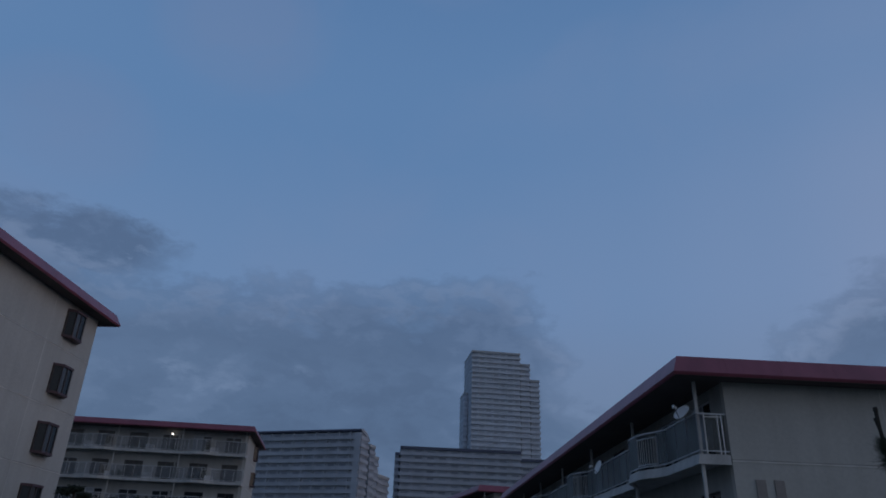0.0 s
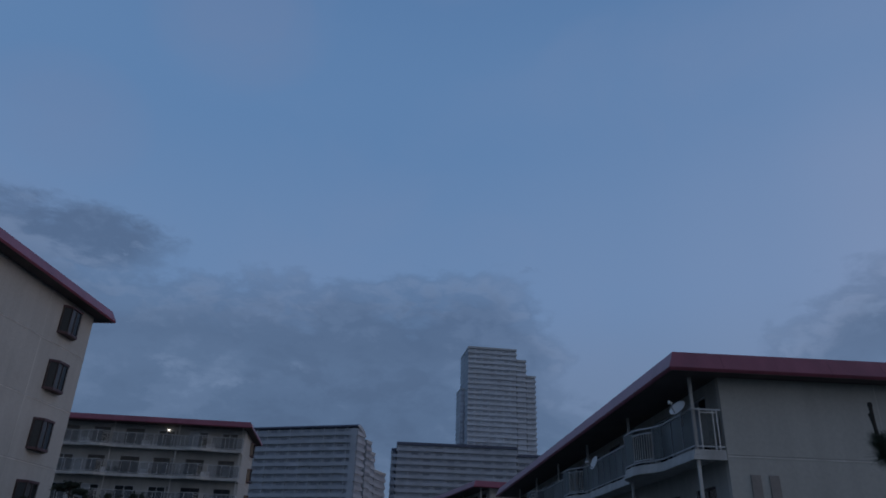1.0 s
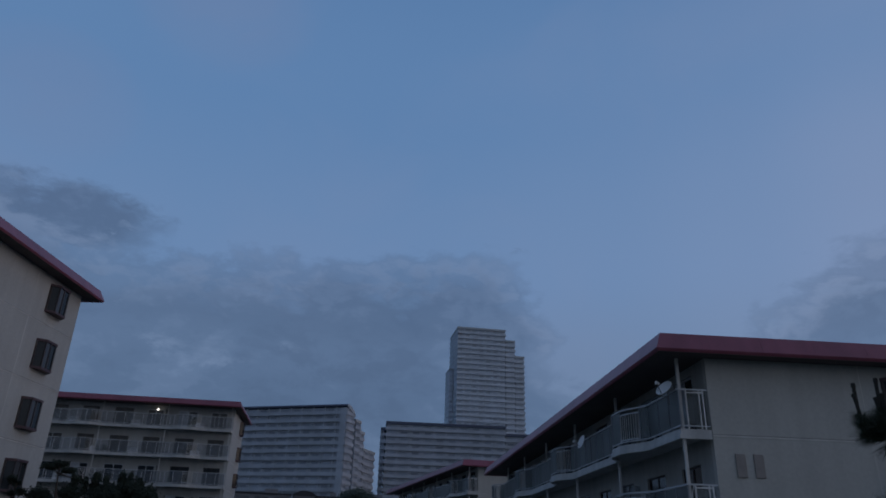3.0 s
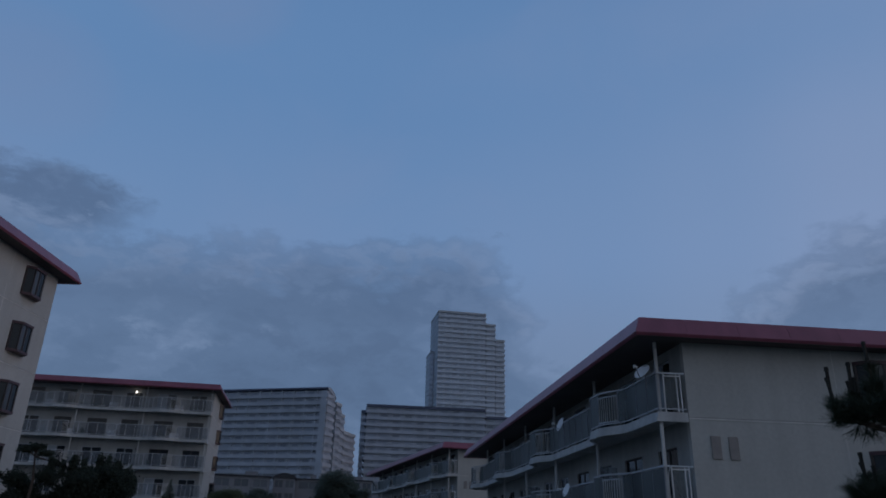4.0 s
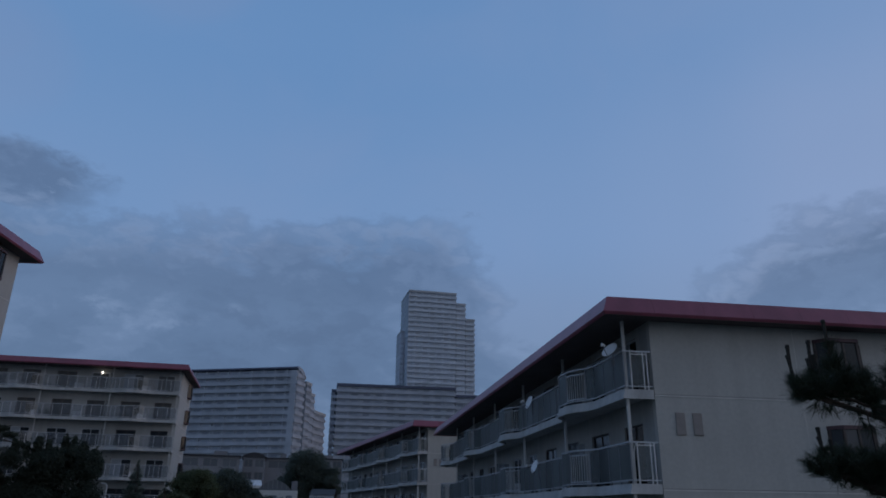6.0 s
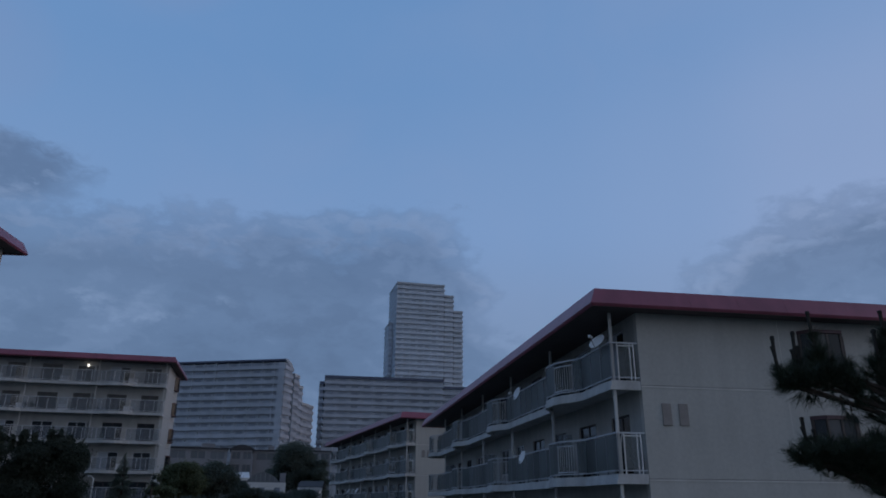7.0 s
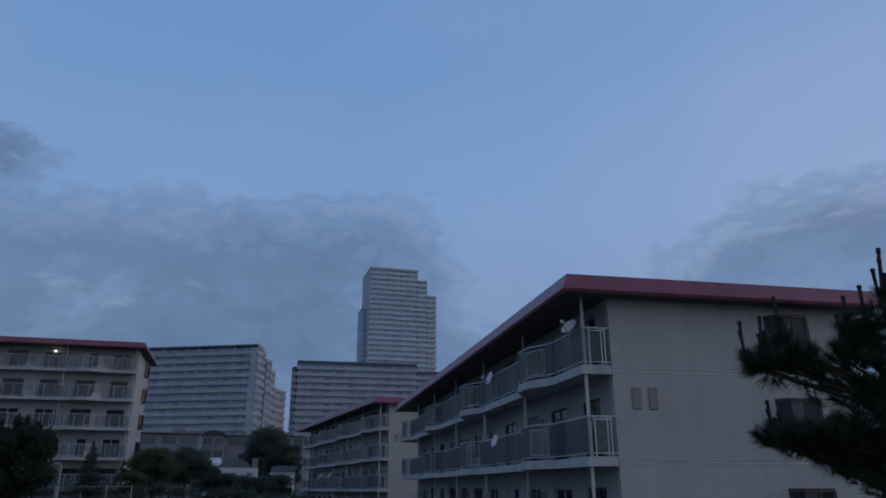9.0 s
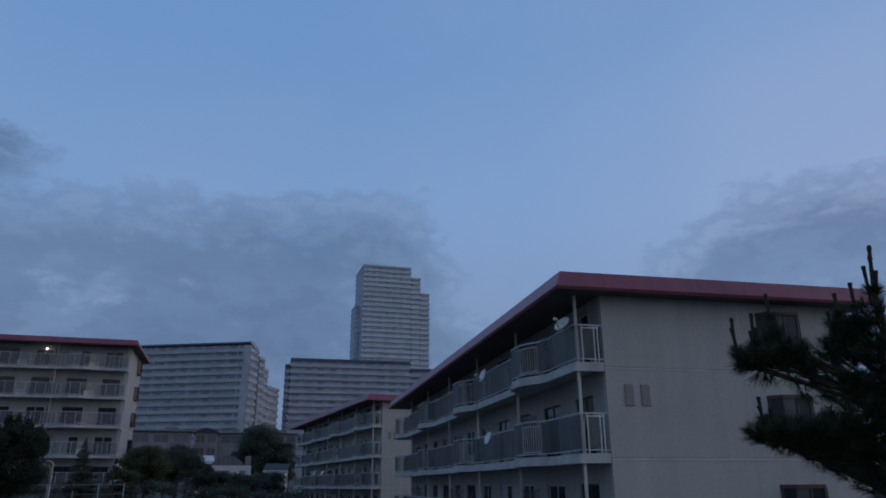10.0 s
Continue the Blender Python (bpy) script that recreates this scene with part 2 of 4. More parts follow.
HAZED_WIN = material("haze_paled_tower_glass", (0.44, 0.49, 0.56), 0.3, island=0.2, spec=0.3)
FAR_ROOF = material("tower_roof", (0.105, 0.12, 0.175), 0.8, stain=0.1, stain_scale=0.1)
GROUND = material("ground_earth", (0.105, 0.105, 0.08), 0.95, grain=0.25, grain_scale=3, stain=0.3, stain_scale=0.15, bump=0.4)
BARK = material("bark", (0.075, 0.055, 0.042), 0.95, grain=0.35, grain_scale=30, bump=0.8)
NEEDLE = material("pine_needle", (0.027, 0.039, 0.020), 0.6)
# leaf colour raised to take in the haze over the farther trees
LEAF = leafy("leaf", (0.118, 0.142, 0.118))
CANDLE = material("pine_candle", (0.032, 0.028, 0.022), 0.85, grain=0.25, grain_scale=80)
HOUSE = material("house_render", (0.225, 0.232, 0.255), 0.9, stain=0.12, stain_scale=0.3)
HOUSE_ROOF = material("house_roof_tile", (0.05, 0.05, 0.055), 0.9, stain=0.15, stain_scale=0.4)
# dark panes lightened in colour to suggest haze before the low buildings
FAR_PANE = material("hazed_far_glass", (0.10, 0.115, 0.135), 0.3, island=0.3)
LAMP_LIGHT = glowing("balcony_lamp_glow", (1.0, 0.93, 0.82), 3.0)


# ---- mesh helpers ----
def box(bm, x0, x1, y0, y1, z0, z1):
    v = [bm.verts.new((x, y, z)) for z in (z0, z1) for x, y in ((x0, y0), (x1, y0), (x1, y1), (x0, y1))]
    for f in ((3, 2, 1, 0), (4, 5, 6, 7), (0, 1, 5, 4), (1, 2, 6, 5), (2, 3, 7, 6), (3, 0, 4, 7)):
        bm.faces.new([v[i] for i in f])
    return v


def tube(bm, a, b, r0, r1=None, sides=8):
    a, b = Vector(a), Vector(b)
    r1 = r0 if r1 is None else r1
    d = (b - a).normalized()
    u = d.orthogonal().normalized()
    w = d.cross(u)
    rings = []
    for p, r in ((a, r0), (b, r1)):
        rings.append([bm.verts.new(p + (u * math.cos(t) + w * math.sin(t)) * r) for t in [i * math.tau / sides for i in range(sides)]])
    for i in range(sides):
        j = (i + 1) % sides
        bm.faces.new((rings[0][i], rings[0][j], rings[1][j], rings[1][i]))
    bm.faces.new(rings[0][::-1]), bm.faces.new(rings[1])


def mesh_of(name, bm, mat):
    me = bpy.data.meshes.new(name)
    bmesh.ops.recalc_face_normals(bm, faces=bm.faces[:])
    bm.to_mesh(me)
    bm.free()
    me.materials.append(mat)
    return me


def part(name, bm, mat, parent, label=""):
    ob = new(name, mesh_of(name, bm, mat))
    ob.parent = parent
    if label:
        ob["label"] = label
    return ob


def piece(name, me, parent, m=None):
    ob = new(name, me)
    ob.parent = parent
    if m is not None:
        ob.matrix_basis = m
    return ob


def thing(name, m, label, category, group="", kind=""):
    ob = new(name)
    ob.matrix_basis = m
    ob.empty_display_size = 0.3
    return tagged(ob, label, category, group, kind)


def bm_box(*a):
    bm = bmesh.new()
    box(bm, *a)
    return bm


def pierced(bm, length, z0, z1, t, holes, put):
    """A wall along its own s axis from 0 to length, t thick, with holes (s0, s1, z0, z1) right through. put(s, d, z) gives the point."""
    ss = sorted({0.0, length, *[h[0] for h in holes], *[h[1] for h in holes]})
    zs = sorted({z0, z1, *[h[2] for h in holes], *[h[3] for h in holes]})

    def quad(*pts):
        bm.faces.new([bm.verts.new(put(*q)) for q in pts])

    for s0, s1 in zip(ss, ss[1:]):
        for a, b in zip(zs, zs[1:]):
            if any(h[0] <= s0 and s1 <= h[1] and h[2] <= a and b <= h[3] for h in holes):
                continue
            quad((s0, 0, a), (s1, 0, a), (s1, 0, b), (s0, 0, b))
            quad((s0, t, a), (s0, t, b), (s1, t, b), (s1, t, a))
    for s0, s1, a, b in [*holes, (0.0, length, z0, z1)]:
        quad((s0, 0, a), (s1, 0, a), (s1, t, a), (s0, t, a))
        quad((s0, 0, b), (s0, t, b), (s1, t, b), (s1, 0, b))
        quad((s0, 0, a), (s0, t, a), (s0, t, b), (s0, 0, b))
        quad((s1, 0, a), (s1, 0, b), (s1, t, b), (s1, t, a))
    bmesh.ops.remove_doubles(bm, verts=bm.verts[:], dist=0.0005)


# ---- ground ----
def ground_height(x, y):
    s = lambda v: 1 / (1 + math.exp(-max(-30, min(30, v))))
    h = 3.2 + 1.1 * s((-x - 9) / 4) * s((y - 46) / 6) - 1.4 * s((x - 5) / 2) * s((y - 9) / 2.5)
    return h + (1.0 - h) * s((math.hypot(x, y) - 150) / 15)


def make_ground():
    bm = bmesh.new()
    steps = [-2500, -900, -400, -250, -180, *range(-150, 151, 5), 180, 250, 400, 900, 2500]
    grid = [[bm.verts.new((x, y, ground_height(x, y))) for x in steps] for y in steps]
    for a, b in zip(grid, grid[1:]):
        for i in range(len(steps) - 1):
            bm.faces.new((a[i], a[i + 1], b[i + 1], b[i]))
    ob = new("ground", mesh_of("ground", bm, GROUND))
    tagged(ob, "dark grassy ground of a housing estate at dusk", "ground", kind="structure")


make_ground()


# ---- apartment blocks ----
STOREY, DEPTH = 2.7, 8.8
BAY = 6.05
BULGES = [4.3 + 9.6 * k for k in range(4)]


def reach(s):
    """How far the balcony's front stands out from the wall at s metres along it."""
    out = 0.95
    for c in BULGES:
        a = abs(s - c)
        if a < 1.7:
            k = min(1.0, max(0.0, (1.7 - a) / 1.2))
            out += 0.55 * k * k * (3 - 2 * k)
    return out


def stations(length):
    """Points along a balcony's front, each with whether the stretch after it is barred."""
    s, res = 0.0, []
    while s < length - 0.3:
        c = min(BULGES, key=lambda q: abs(q - s - 0.25))
        near = abs(s + 0.25 - c) < 1.75
        res.append((s, near and -1.50 < s - c < -0.72, near))
        s += 0.43 if near else 0.86
    res.append((length, False, False))
    return res


def ribbon(bm, pts, inner, z0, z1):
    """A strip standing on a line of plan points, its inner side moved by inner."""
    rows = [[bm.verts.new((x, y, z0)), bm.verts.new((x, y, z1)), bm.verts.new((x + inner, y, z1)), bm.verts.new((x + inner, y, z0))] for x, y in pts]
    for a, b in zip(rows, rows[1:]):
        for i in range(4):
            j = (i + 1) % 4
            bm.faces.new((a[i], a[j], b[j], b[i]))
    bm.faces.new(rows[0]), bm.faces.new(rows[-1][::-1])


def apartment_block(label, where, top, floors, base, length, infill=PANEL, hole_x=(5.60, 7.02), bay=BAY, doors=((1.05, 2.5), (3.9, 5.6)), sill=0.30, lintel=2.12):
    """A block whose local y runs along its length, x into its depth; its balconies stand on the side of x below 0."""
    b = thing("apartment_block", where, label, "apartment building", "apartment blocks of the estate")
    soffit, roof_top = top + 2.41, top + 2.96
    slabs = [top - STOREY * k for k in range(floors)]
    # end walls, a panel for each storey, with a groove between
    for end in (0, 1):
        y_out = 0.0 if end == 0 else length
        sign = 1 if end == 0 else -1
        put = lambda s, d, z: (s, y_out + sign * d, z)
        for k, z in enumerate(slabs):
            z_hi = soffit if k == 0 else z + STOREY + 0.16 - 0.02
            z_lo = z + 0.16 if k < floors - 1 else base
            for x0, x1 in ((0.0, 4.83), (4.85, DEPTH)):
                bm = bmesh.new()
                holes = [(hole_x[0] - x0, hole_x[1] - x0, z + 0.78, z + 1.96)] if end == 0 and x0 else []
                pierced(bm, x1 - x0, z_lo, z_hi, 0.2, holes, lambda s, d, q: put(s + x0, d, q))
                part("wall_panel", bm, WALL, b)
            part("wall_seal", bm_box(4.83, 4.85, *sorted((y_out + sign * 0.003, y_out + sign * 0.19)), z_lo, z_hi), SEAL, b)
            if k:
                part("seal_bead", bm_box(4.812, 4.868, *sorted((y_out - sign * 0.007, y_out - sign * 0.001)), z_lo, z_hi - 0.05), BEAD, b)
            if k:
                part("joint_lip", bm_box(0.0, DEPTH, *sorted((y_out - sign * 0.016, y_out - sign * 0.001)), z_hi - 0.045, z_hi), SEAL, b)
            if k < floors - 1:
                part("wall_joint", bm_box(0.03, DEPTH - 0.03, *sorted((y_out + sign * 0.03, y_out + sign * 0.18)), z_lo - 0.03, z_lo + 0.01), JOINT, b)
    # bay windows in the near end wall
    for z in slabs:
        bay_window(b, hole_x[0], hole_x[1], z + 0.78, z + 1.96)
    # long walls
    for k, z in enumerate(slabs):
        z_hi = soffit if k == 0 else z + STOREY
        z_lo = z if k < floors - 1 else base
        holes = []
        for i in range(int((length - 0.6) // bay) + 1):
            for a, c in doors:
                if i * bay + c < length - 0.4:
                    holes.append((i * bay + a, i * bay + c, z + sill, z + lintel))
        bm = bmesh.new()
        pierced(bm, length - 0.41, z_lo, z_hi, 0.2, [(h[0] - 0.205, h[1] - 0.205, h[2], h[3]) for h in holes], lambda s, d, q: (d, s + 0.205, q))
        part("facade_wall", bm, SHADED_FACADE, b)
        for j, h in enumerate(holes):
            sliding_door(b, h, (j * 7 + k * 3 + floors) % 9)
        bm = bmesh.new()
        pierced(bm, length - 0.41, z_lo, z_hi, 0.2, [], lambda s, d, q: (DEPTH - d, s + 0.205, q))
        part("rear_wall", bm, WALL, b)
        part("floor_slab", bm_box(0.21, DEPTH - 0.21, 0.21, length - 0.21, z + 0.05, z + 0.25), SLAB, b)
    roof(b, length, soffit, roof_top)
    for k, z in enumerate(slabs):
        balcony(b, z, length, soffit if k == 0 else z + STOREY, k, infill, bay)
    return b


def bay_window(b, x0, x1, z0, z1):
    """A shallow bow window with a dark metal frame, standing out from the end wall."""
    w = thing_part("bay_window", b)
    out, mid = 0.34, 0.22
    xs = [x0 - 0.06, x0 + mid, x1 - mid, x1 + 0.06]
    ys = [0.0, -out, -out, 0.0]
    for name, za, zb, grow in (("window_head", z1, z1 + 0.11, 0.05), ("window_sill", z0 - 0.11, z0, 0.05)):
        bm = bmesh.new()
        pts = [(xs[0] - grow, 0.0), (xs[1] - grow * 0.6, -out - grow), (xs[2] + grow * 0.6, -out - grow), (xs[3] + grow, 0.0)]
        lo = [bm.verts.new((x, y, za)) for x, y in pts]
        hi = [bm.verts.new((x, y, zb)) for x, y in pts]
        bm.faces.new(lo[::-1]), bm.faces.new(hi)
        for i in range(4):
            j = (i + 1) % 4
            bm.faces.new((lo[i], lo[j], hi[j], hi[i]))
        part(name, bm, HEAD, w)
    xm = (x0 + x1) / 2
    bm = bmesh.new()
    for x, y in [*zip(xs, ys), (xm, -out)]:
        box(bm, x - 0.04, x + 0.04, y - 0.014 if y else -0.06, y + 0.045, z0, z1)
    part("window_frame", bm, BROWN, w)
    for i, ((xa, ya), (xb, yb)) in enumerate((((xs[0], ys[0]), (xs[1], ys[1])), ((xs[1], ys[1]), (xm, -out)), ((xm, -out), (xs[2], ys[2])), ((xs[2], ys[2]), (xs[3], ys[3])))):
        bm = bmesh.new()
        o = 0.016
        v = [bm.verts.new(q) for q in ((xa, ya + o, z0), (xb, yb + o, z0), (xb, yb + o, z1), (xa, ya + o, z1))]
        u = [bm.verts.new((q.co.x, q.co.y + 0.006, q.co.z)) for q in v]
        bm.faces.new(v), bm.faces.new(u[::-1])
        for k in range(4):
            bm.faces.new((v[k], u[k], u[(k + 1) % 4], v[(k + 1) % 4]))
        # the last pane's pale colour stands in for the sky it reflects
        part("pane", bm, (GLASS, DIM_GLASS, GLASS, PALE_GLASS)[i], w)
    part("curtain", bm_box(x0 + 0.02, x1 - 0.02, 0.1, 0.13, z0 + 0.01, z1 - 0.01), CURTAIN, w)


def thing_part(name, parent):
    ob = new(name)
    ob.parent = parent
    ob.empty_display_size = 0.2
    return ob


DIM_GLASS = material("curtained_glass", (0.075, 0.075, 0.08), 0.2, stain=0.1)
# pale colour: painted sky reflection on bay panes, curtain behind some door panes
PALE_GLASS = material("sheen_and_curtain_glass", (0.34, 0.37, 0.41), 0.3, stain=0.06)


def sliding_door(b, h, kind):
    s0, s1, z0, z1 = h
    d = thing_part("sliding_door", b)
    bm = bmesh.new()
    mid = (s0 + s1) / 2
    for a, c in ((s0, s0 + 0.05), (s1 - 0.05, s1), (mid - 0.03, mid + 0.03)):
        box(bm, 0.06, 0.12, a, c, z0, z1)
    for a, c in ((z0, z0 + 0.06), (z1 - 0.06, z1)):
        box(bm, 0.061, 0.119, s0 + 0.05, s1 - 0.05, a, c)
    part("door_frame", bm, ALU if kind % 2 else BROWN, d)
    part("pane", bm_box(0.085, 0.093, s0 + 0.05, mid - 0.03, z0 + 0.06, z1 - 0.06), GLASS, d)
    part("pane", bm_box(0.085, 0.093, mid + 0.03, s1 - 0.05, z0 + 0.06, z1 - 0.06), GLASS if kind != 3 else PALE_GLASS, d)


def roof(b, length, soffit, top):
    x0, x1, y0, y1 = -1.76, DEPTH + 0.8, -0.82, length + 0.82
    ins = 0.23
    part("roof_slab", bm_box(x0 + ins + 0.02, x1 - ins - 0.02, y0 + ins + 0.02, y1 - ins - 0.02, soffit + 0.03, top - 0.01), HOUSE_ROOF, b, "dark flat roof deck")
    part("soffit", bm_box(x0 + 0.03, x1 - 0.03, y0 + 0.03, y1 - 0.03, soffit, soffit + 0.03), SOFFIT, b, "brown soffit board under the eaves")
    # sloped red fascia in lengths, mitred at the corners
    r = thing_part("fascia", b)

    def edge(p, q, n):
        run = math.hypot(q[0] - p[0], q[1] - p[1])
        count = max(1, round(run / 1.65))
        dx, dy = (q[0] - p[0]) / run, (q[1] - p[1]) / run
        for i in range(count):
            a, c = run * i / count + (0.003 if i else 0), run * (i + 1) / count - (0.003 if i < count - 1 else 0)
            bm = bmesh.new()
            rows = []
            for s, first, last in ((a, i == 0, False), (c, False, i == count - 1)):
                cut = lambda k: s + (k if first else -k if last else 0)
                row = []
                for k, z in ((0.05, soffit - 0.045), (0.0, soffit + 0.035), (ins, top), (ins + 0.14, top + 0.005), (ins + 0.14, top - 0.05), (0.09, soffit - 0.045)):
                    t = cut(k)
                    row.append(bm.verts.new((p[0] + dx * t + n[0] * k, p[1] + dy * t + n[1] * k, z)))
                rows.append(row)
            m = len(rows[0])
            for k in range(m):
                j = (k + 1) % m
                bm.faces.new((rows[0][k], rows[0][j], rows[1][j], rows[1][k]))
            bm.faces.new(rows[0]), bm.faces.new(rows[1][::-1])
            part("fascia_panel", bm, RED, r)

    edge((x0, y0), (x1, y0), (0, 1))
    edge((x1, y0), (x1, y1), (-1, 0))
    edge((x1, y1), (x0, y1), (0, -1))
    edge((x0, y1), (x0, y0), (1, 0))


def balcony(b, z, length, ceiling, level, infill, bay):
    g = thing_part("balcony", b)
    st = stations(length)
    pts = [(-reach(s), s) for s, _, _ in st]
    # slab with a deeper front edge
    bm = bmesh.new()
    bm2 = bmesh.new()
    inner = [(x, min(max(y, 0.11), length - 0.11)) for x, y in pts]
    rows = [[bm.verts.new((x + 0.1, y, z + 0.1)), bm.verts.new((x + 0.1, y, z + 0.22)), bm.verts.new((-0.002, y, z + 0.22)), bm.verts.new((-0.002, y, z + 0.1))] for x, y in inner]
    for a, c in zip(rows, rows[1:]):
        for i in range(4):
            bm.faces.new((a[i], a[(i + 1) % 4], c[(i + 1) % 4], c[i]))
    bm.faces.new(rows[0]), bm.faces.new(rows[-1][::-1])
    part("slab", bm, SLAB, g)
    ribbon(bm2, pts, 0.1, z + 0.13, z + 0.28)
    ribbon(bm2, [(x - 0.035, y) for x, y in pts], 0.135, z, z + 0.127)
    box(bm2, pts[0][0] + 0.1, -0.02, 0.0, 0.1, z, z + 0.28)
    box(bm2, pts[-1][0] + 0.1, -0.02, length - 0.1, length, z, z + 0.28)
    part("slab_edge", bm2, SLAB, g, "pale concrete balcony edge")
    rail_z = z + 1.42
    bm = bmesh.new()
    front = [(x + 0.02, y) for x, y in pts]
    ribbon(bm, front, 0.06, rail_z, rail_z + 0.045)
    ribbon(bm, front, 0.04, z + 0.36, z + 0.395)
    for y in (0.03, length - 0.07):
        box(bm, front[0][0] + 0.06, -0.02, y, y + 0.05, rail_z, rail_z + 0.045)
        box(bm, front[0][0] + 0.06, -0.02, y, y + 0.04, z + 0.36, z + 0.395)
    part("handrail", bm, ALU, g)
    # infill: panels, with bars on the turn of each bow
    for i, ((s, barred, bowed), (s2, _, _)) in enumerate(zip(st, st[1:])):
        xa, xb = -reach(s) + 0.04, -reach(s2) + 0.04
        d = Vector((xb - xa, s2 - s, 0))
        m = Matrix.Translation((xa, s, 0)) @ Matrix.Rotation(math.atan2(-d.x, d.y), 4, "Z")
        w = d.length
        sheet = PANEL_MID if bowed and infill is PANEL else infill
        key = (barred, round(w, 2), round(z, 3), sheet.name, bowed)
        if key not in INFILL:
            if barred:
                INFILL[key] = mesh_of("bar", bm_box(-0.009, 0.009, -0.009, 0.009, z + 0.46, rail_z - 0.15), POST)
            else:
                INFILL[key] = mesh_of("panel", bm_box(0.0, 0.008, 0.002 if bowed else 0.022, w - (0.002 if bowed else 0.022), z + 0.41, rail_z - 0.03), sheet)
            bm = bm_box(-0.014, 0.018, -0.013, 0.013, z + 0.28, rail_z)
            INFILL[("post", round(z, 3))] = mesh_of("baluster", bm, MULLION if infill is PANEL else WHITE)
        if barred:
            k = max(2, round(w / 0.105))
            for name, za, zb in (("bar_rail", rail_z - 0.15, rail_z - 0.115), ("bar_rail", z + 0.425, z + 0.46)):
                rail = (name, round(w, 2), round(za, 3))
                if rail not in INFILL:
                    INFILL[rail] = mesh_of(name, bm_box(-0.013, 0.013, 0.0, w, za, zb), ALU)
                piece(name, INFILL[rail], g, m)
            for q in range(k):
                piece("bar", INFILL[key], g, m @ Matrix.Translation((0, w * (q + 0.5) / k, 0)))
        else:
            piece("panel", INFILL[key], g, m)
        if not bowed or i % 2 == 0:
            piece("baluster", INFILL[("post", round(z, 3))], g, m)
    # end screens in white frames
    for y in (0.03, length - 0.07):
        x0 = pts[0][0] + 0.02
        bm = bmesh.new()
        for x in (x0 + 0.24, -0.29, -0.17):
            box(bm, x, x + 0.035, y + 0.001, y + 0.041, z + 0.28, rail_z)
        box(bm, x0 + 0.24, -0.135, y + 0.003, y + 0.039, rail_z - 0.08, rail_z - 0.045)
        part("end_frame", bm, WHITE, g, "white painted steel end frame")
        part("panel", bm_box(x0 + 0.28, -0.295, y + 0.015, y + 0.023, z + 0.42, rail_z - 0.09), PANEL_MID, g)
    # a forked bracket ties the rail to the corner post of the lower balconies
    if level == 1:
        for y, way in ((0.16, 1), (length - 0.16, -1)):
            x0 = pts[0][0] + 0.06
            bm = bmesh.new()
            for side in (-1, 1):
                last = None
                for k in range(7):
                    f = k / 6
                    p = (x0 + 0.10 + side * (0.045 + 0.075 * f * f), y - 0.02 * way, rail_z - 0.36 + 0.36 * f)
                    if last:
                        tube(bm, last, p, 0.014, sides=6)
                    last = p
                tube(bm, (x0 + 0.10 + side * 0.045, y - 0.02 * way, z + 0.28), (x0 + 0.10 + side * 0.045, y - 0.02 * way, rail_z - 0.36), 0.014, sides=6)
            box(bm, x0 + 0.04, x0 + 0.16, y - 0.02 * way - 0.012, y - 0.02 * way + 0.012, rail_z - 0.40, rail_z - 0.37)
            part("rail_bracket", bm, WHITE, g, "white forked rail bracket")
    # posts from slab to ceiling, with a screen between flats at every second one
    n = int(length // BAY) + 1
    for i in range(n):
        y = 0.115 + (bay - 0.02) * i
        if y > length - 0.2:
            continue
        part("post", bm_box(-0.85, -0.765, y, y + 0.085, z + 0.28, ceiling + (0.1 if level else 0)), POST, g, "white painted steel post")
        if i % 2:
            part("partition", bm_box(-0.78, -0.02, y + 0.25, y + 0.28, z + 0.25, z + 1.95), PANEL_PALE, g)


INFILL = {}
block_c = apartment_block("three-storey beige concrete block with a red roof edge", pose(9.52, 20.31, 0), 8.10, 3, 1.6, 34.9)
block_b = apartment_block("beige concrete block with a red roof edge, behind another block", pose(8.80, 67.2, 0, 0, 0, 9.8), 9.93, 4, 0.9, 36.5)
block_a = apartment_block("five-storey beige block with balconies facing the green", pose(-15.3, 74.7, 0, 0, 0, 94.0), 15.47, 5, 3.2, 36.5, PANEL_CLEAR, bay=6.2, doors=((0.68, 2.28), (3.62, 5.42)), sill=0.24, lintel=2.0)
block_d = apartment_block("pinkish beige block end with dark bay windows", pose(-16.99, 27.6, 0, 0, 0, 84.15), 14.2, 5, 2.6, 30.0, hole_x=(6.02, 7.28))


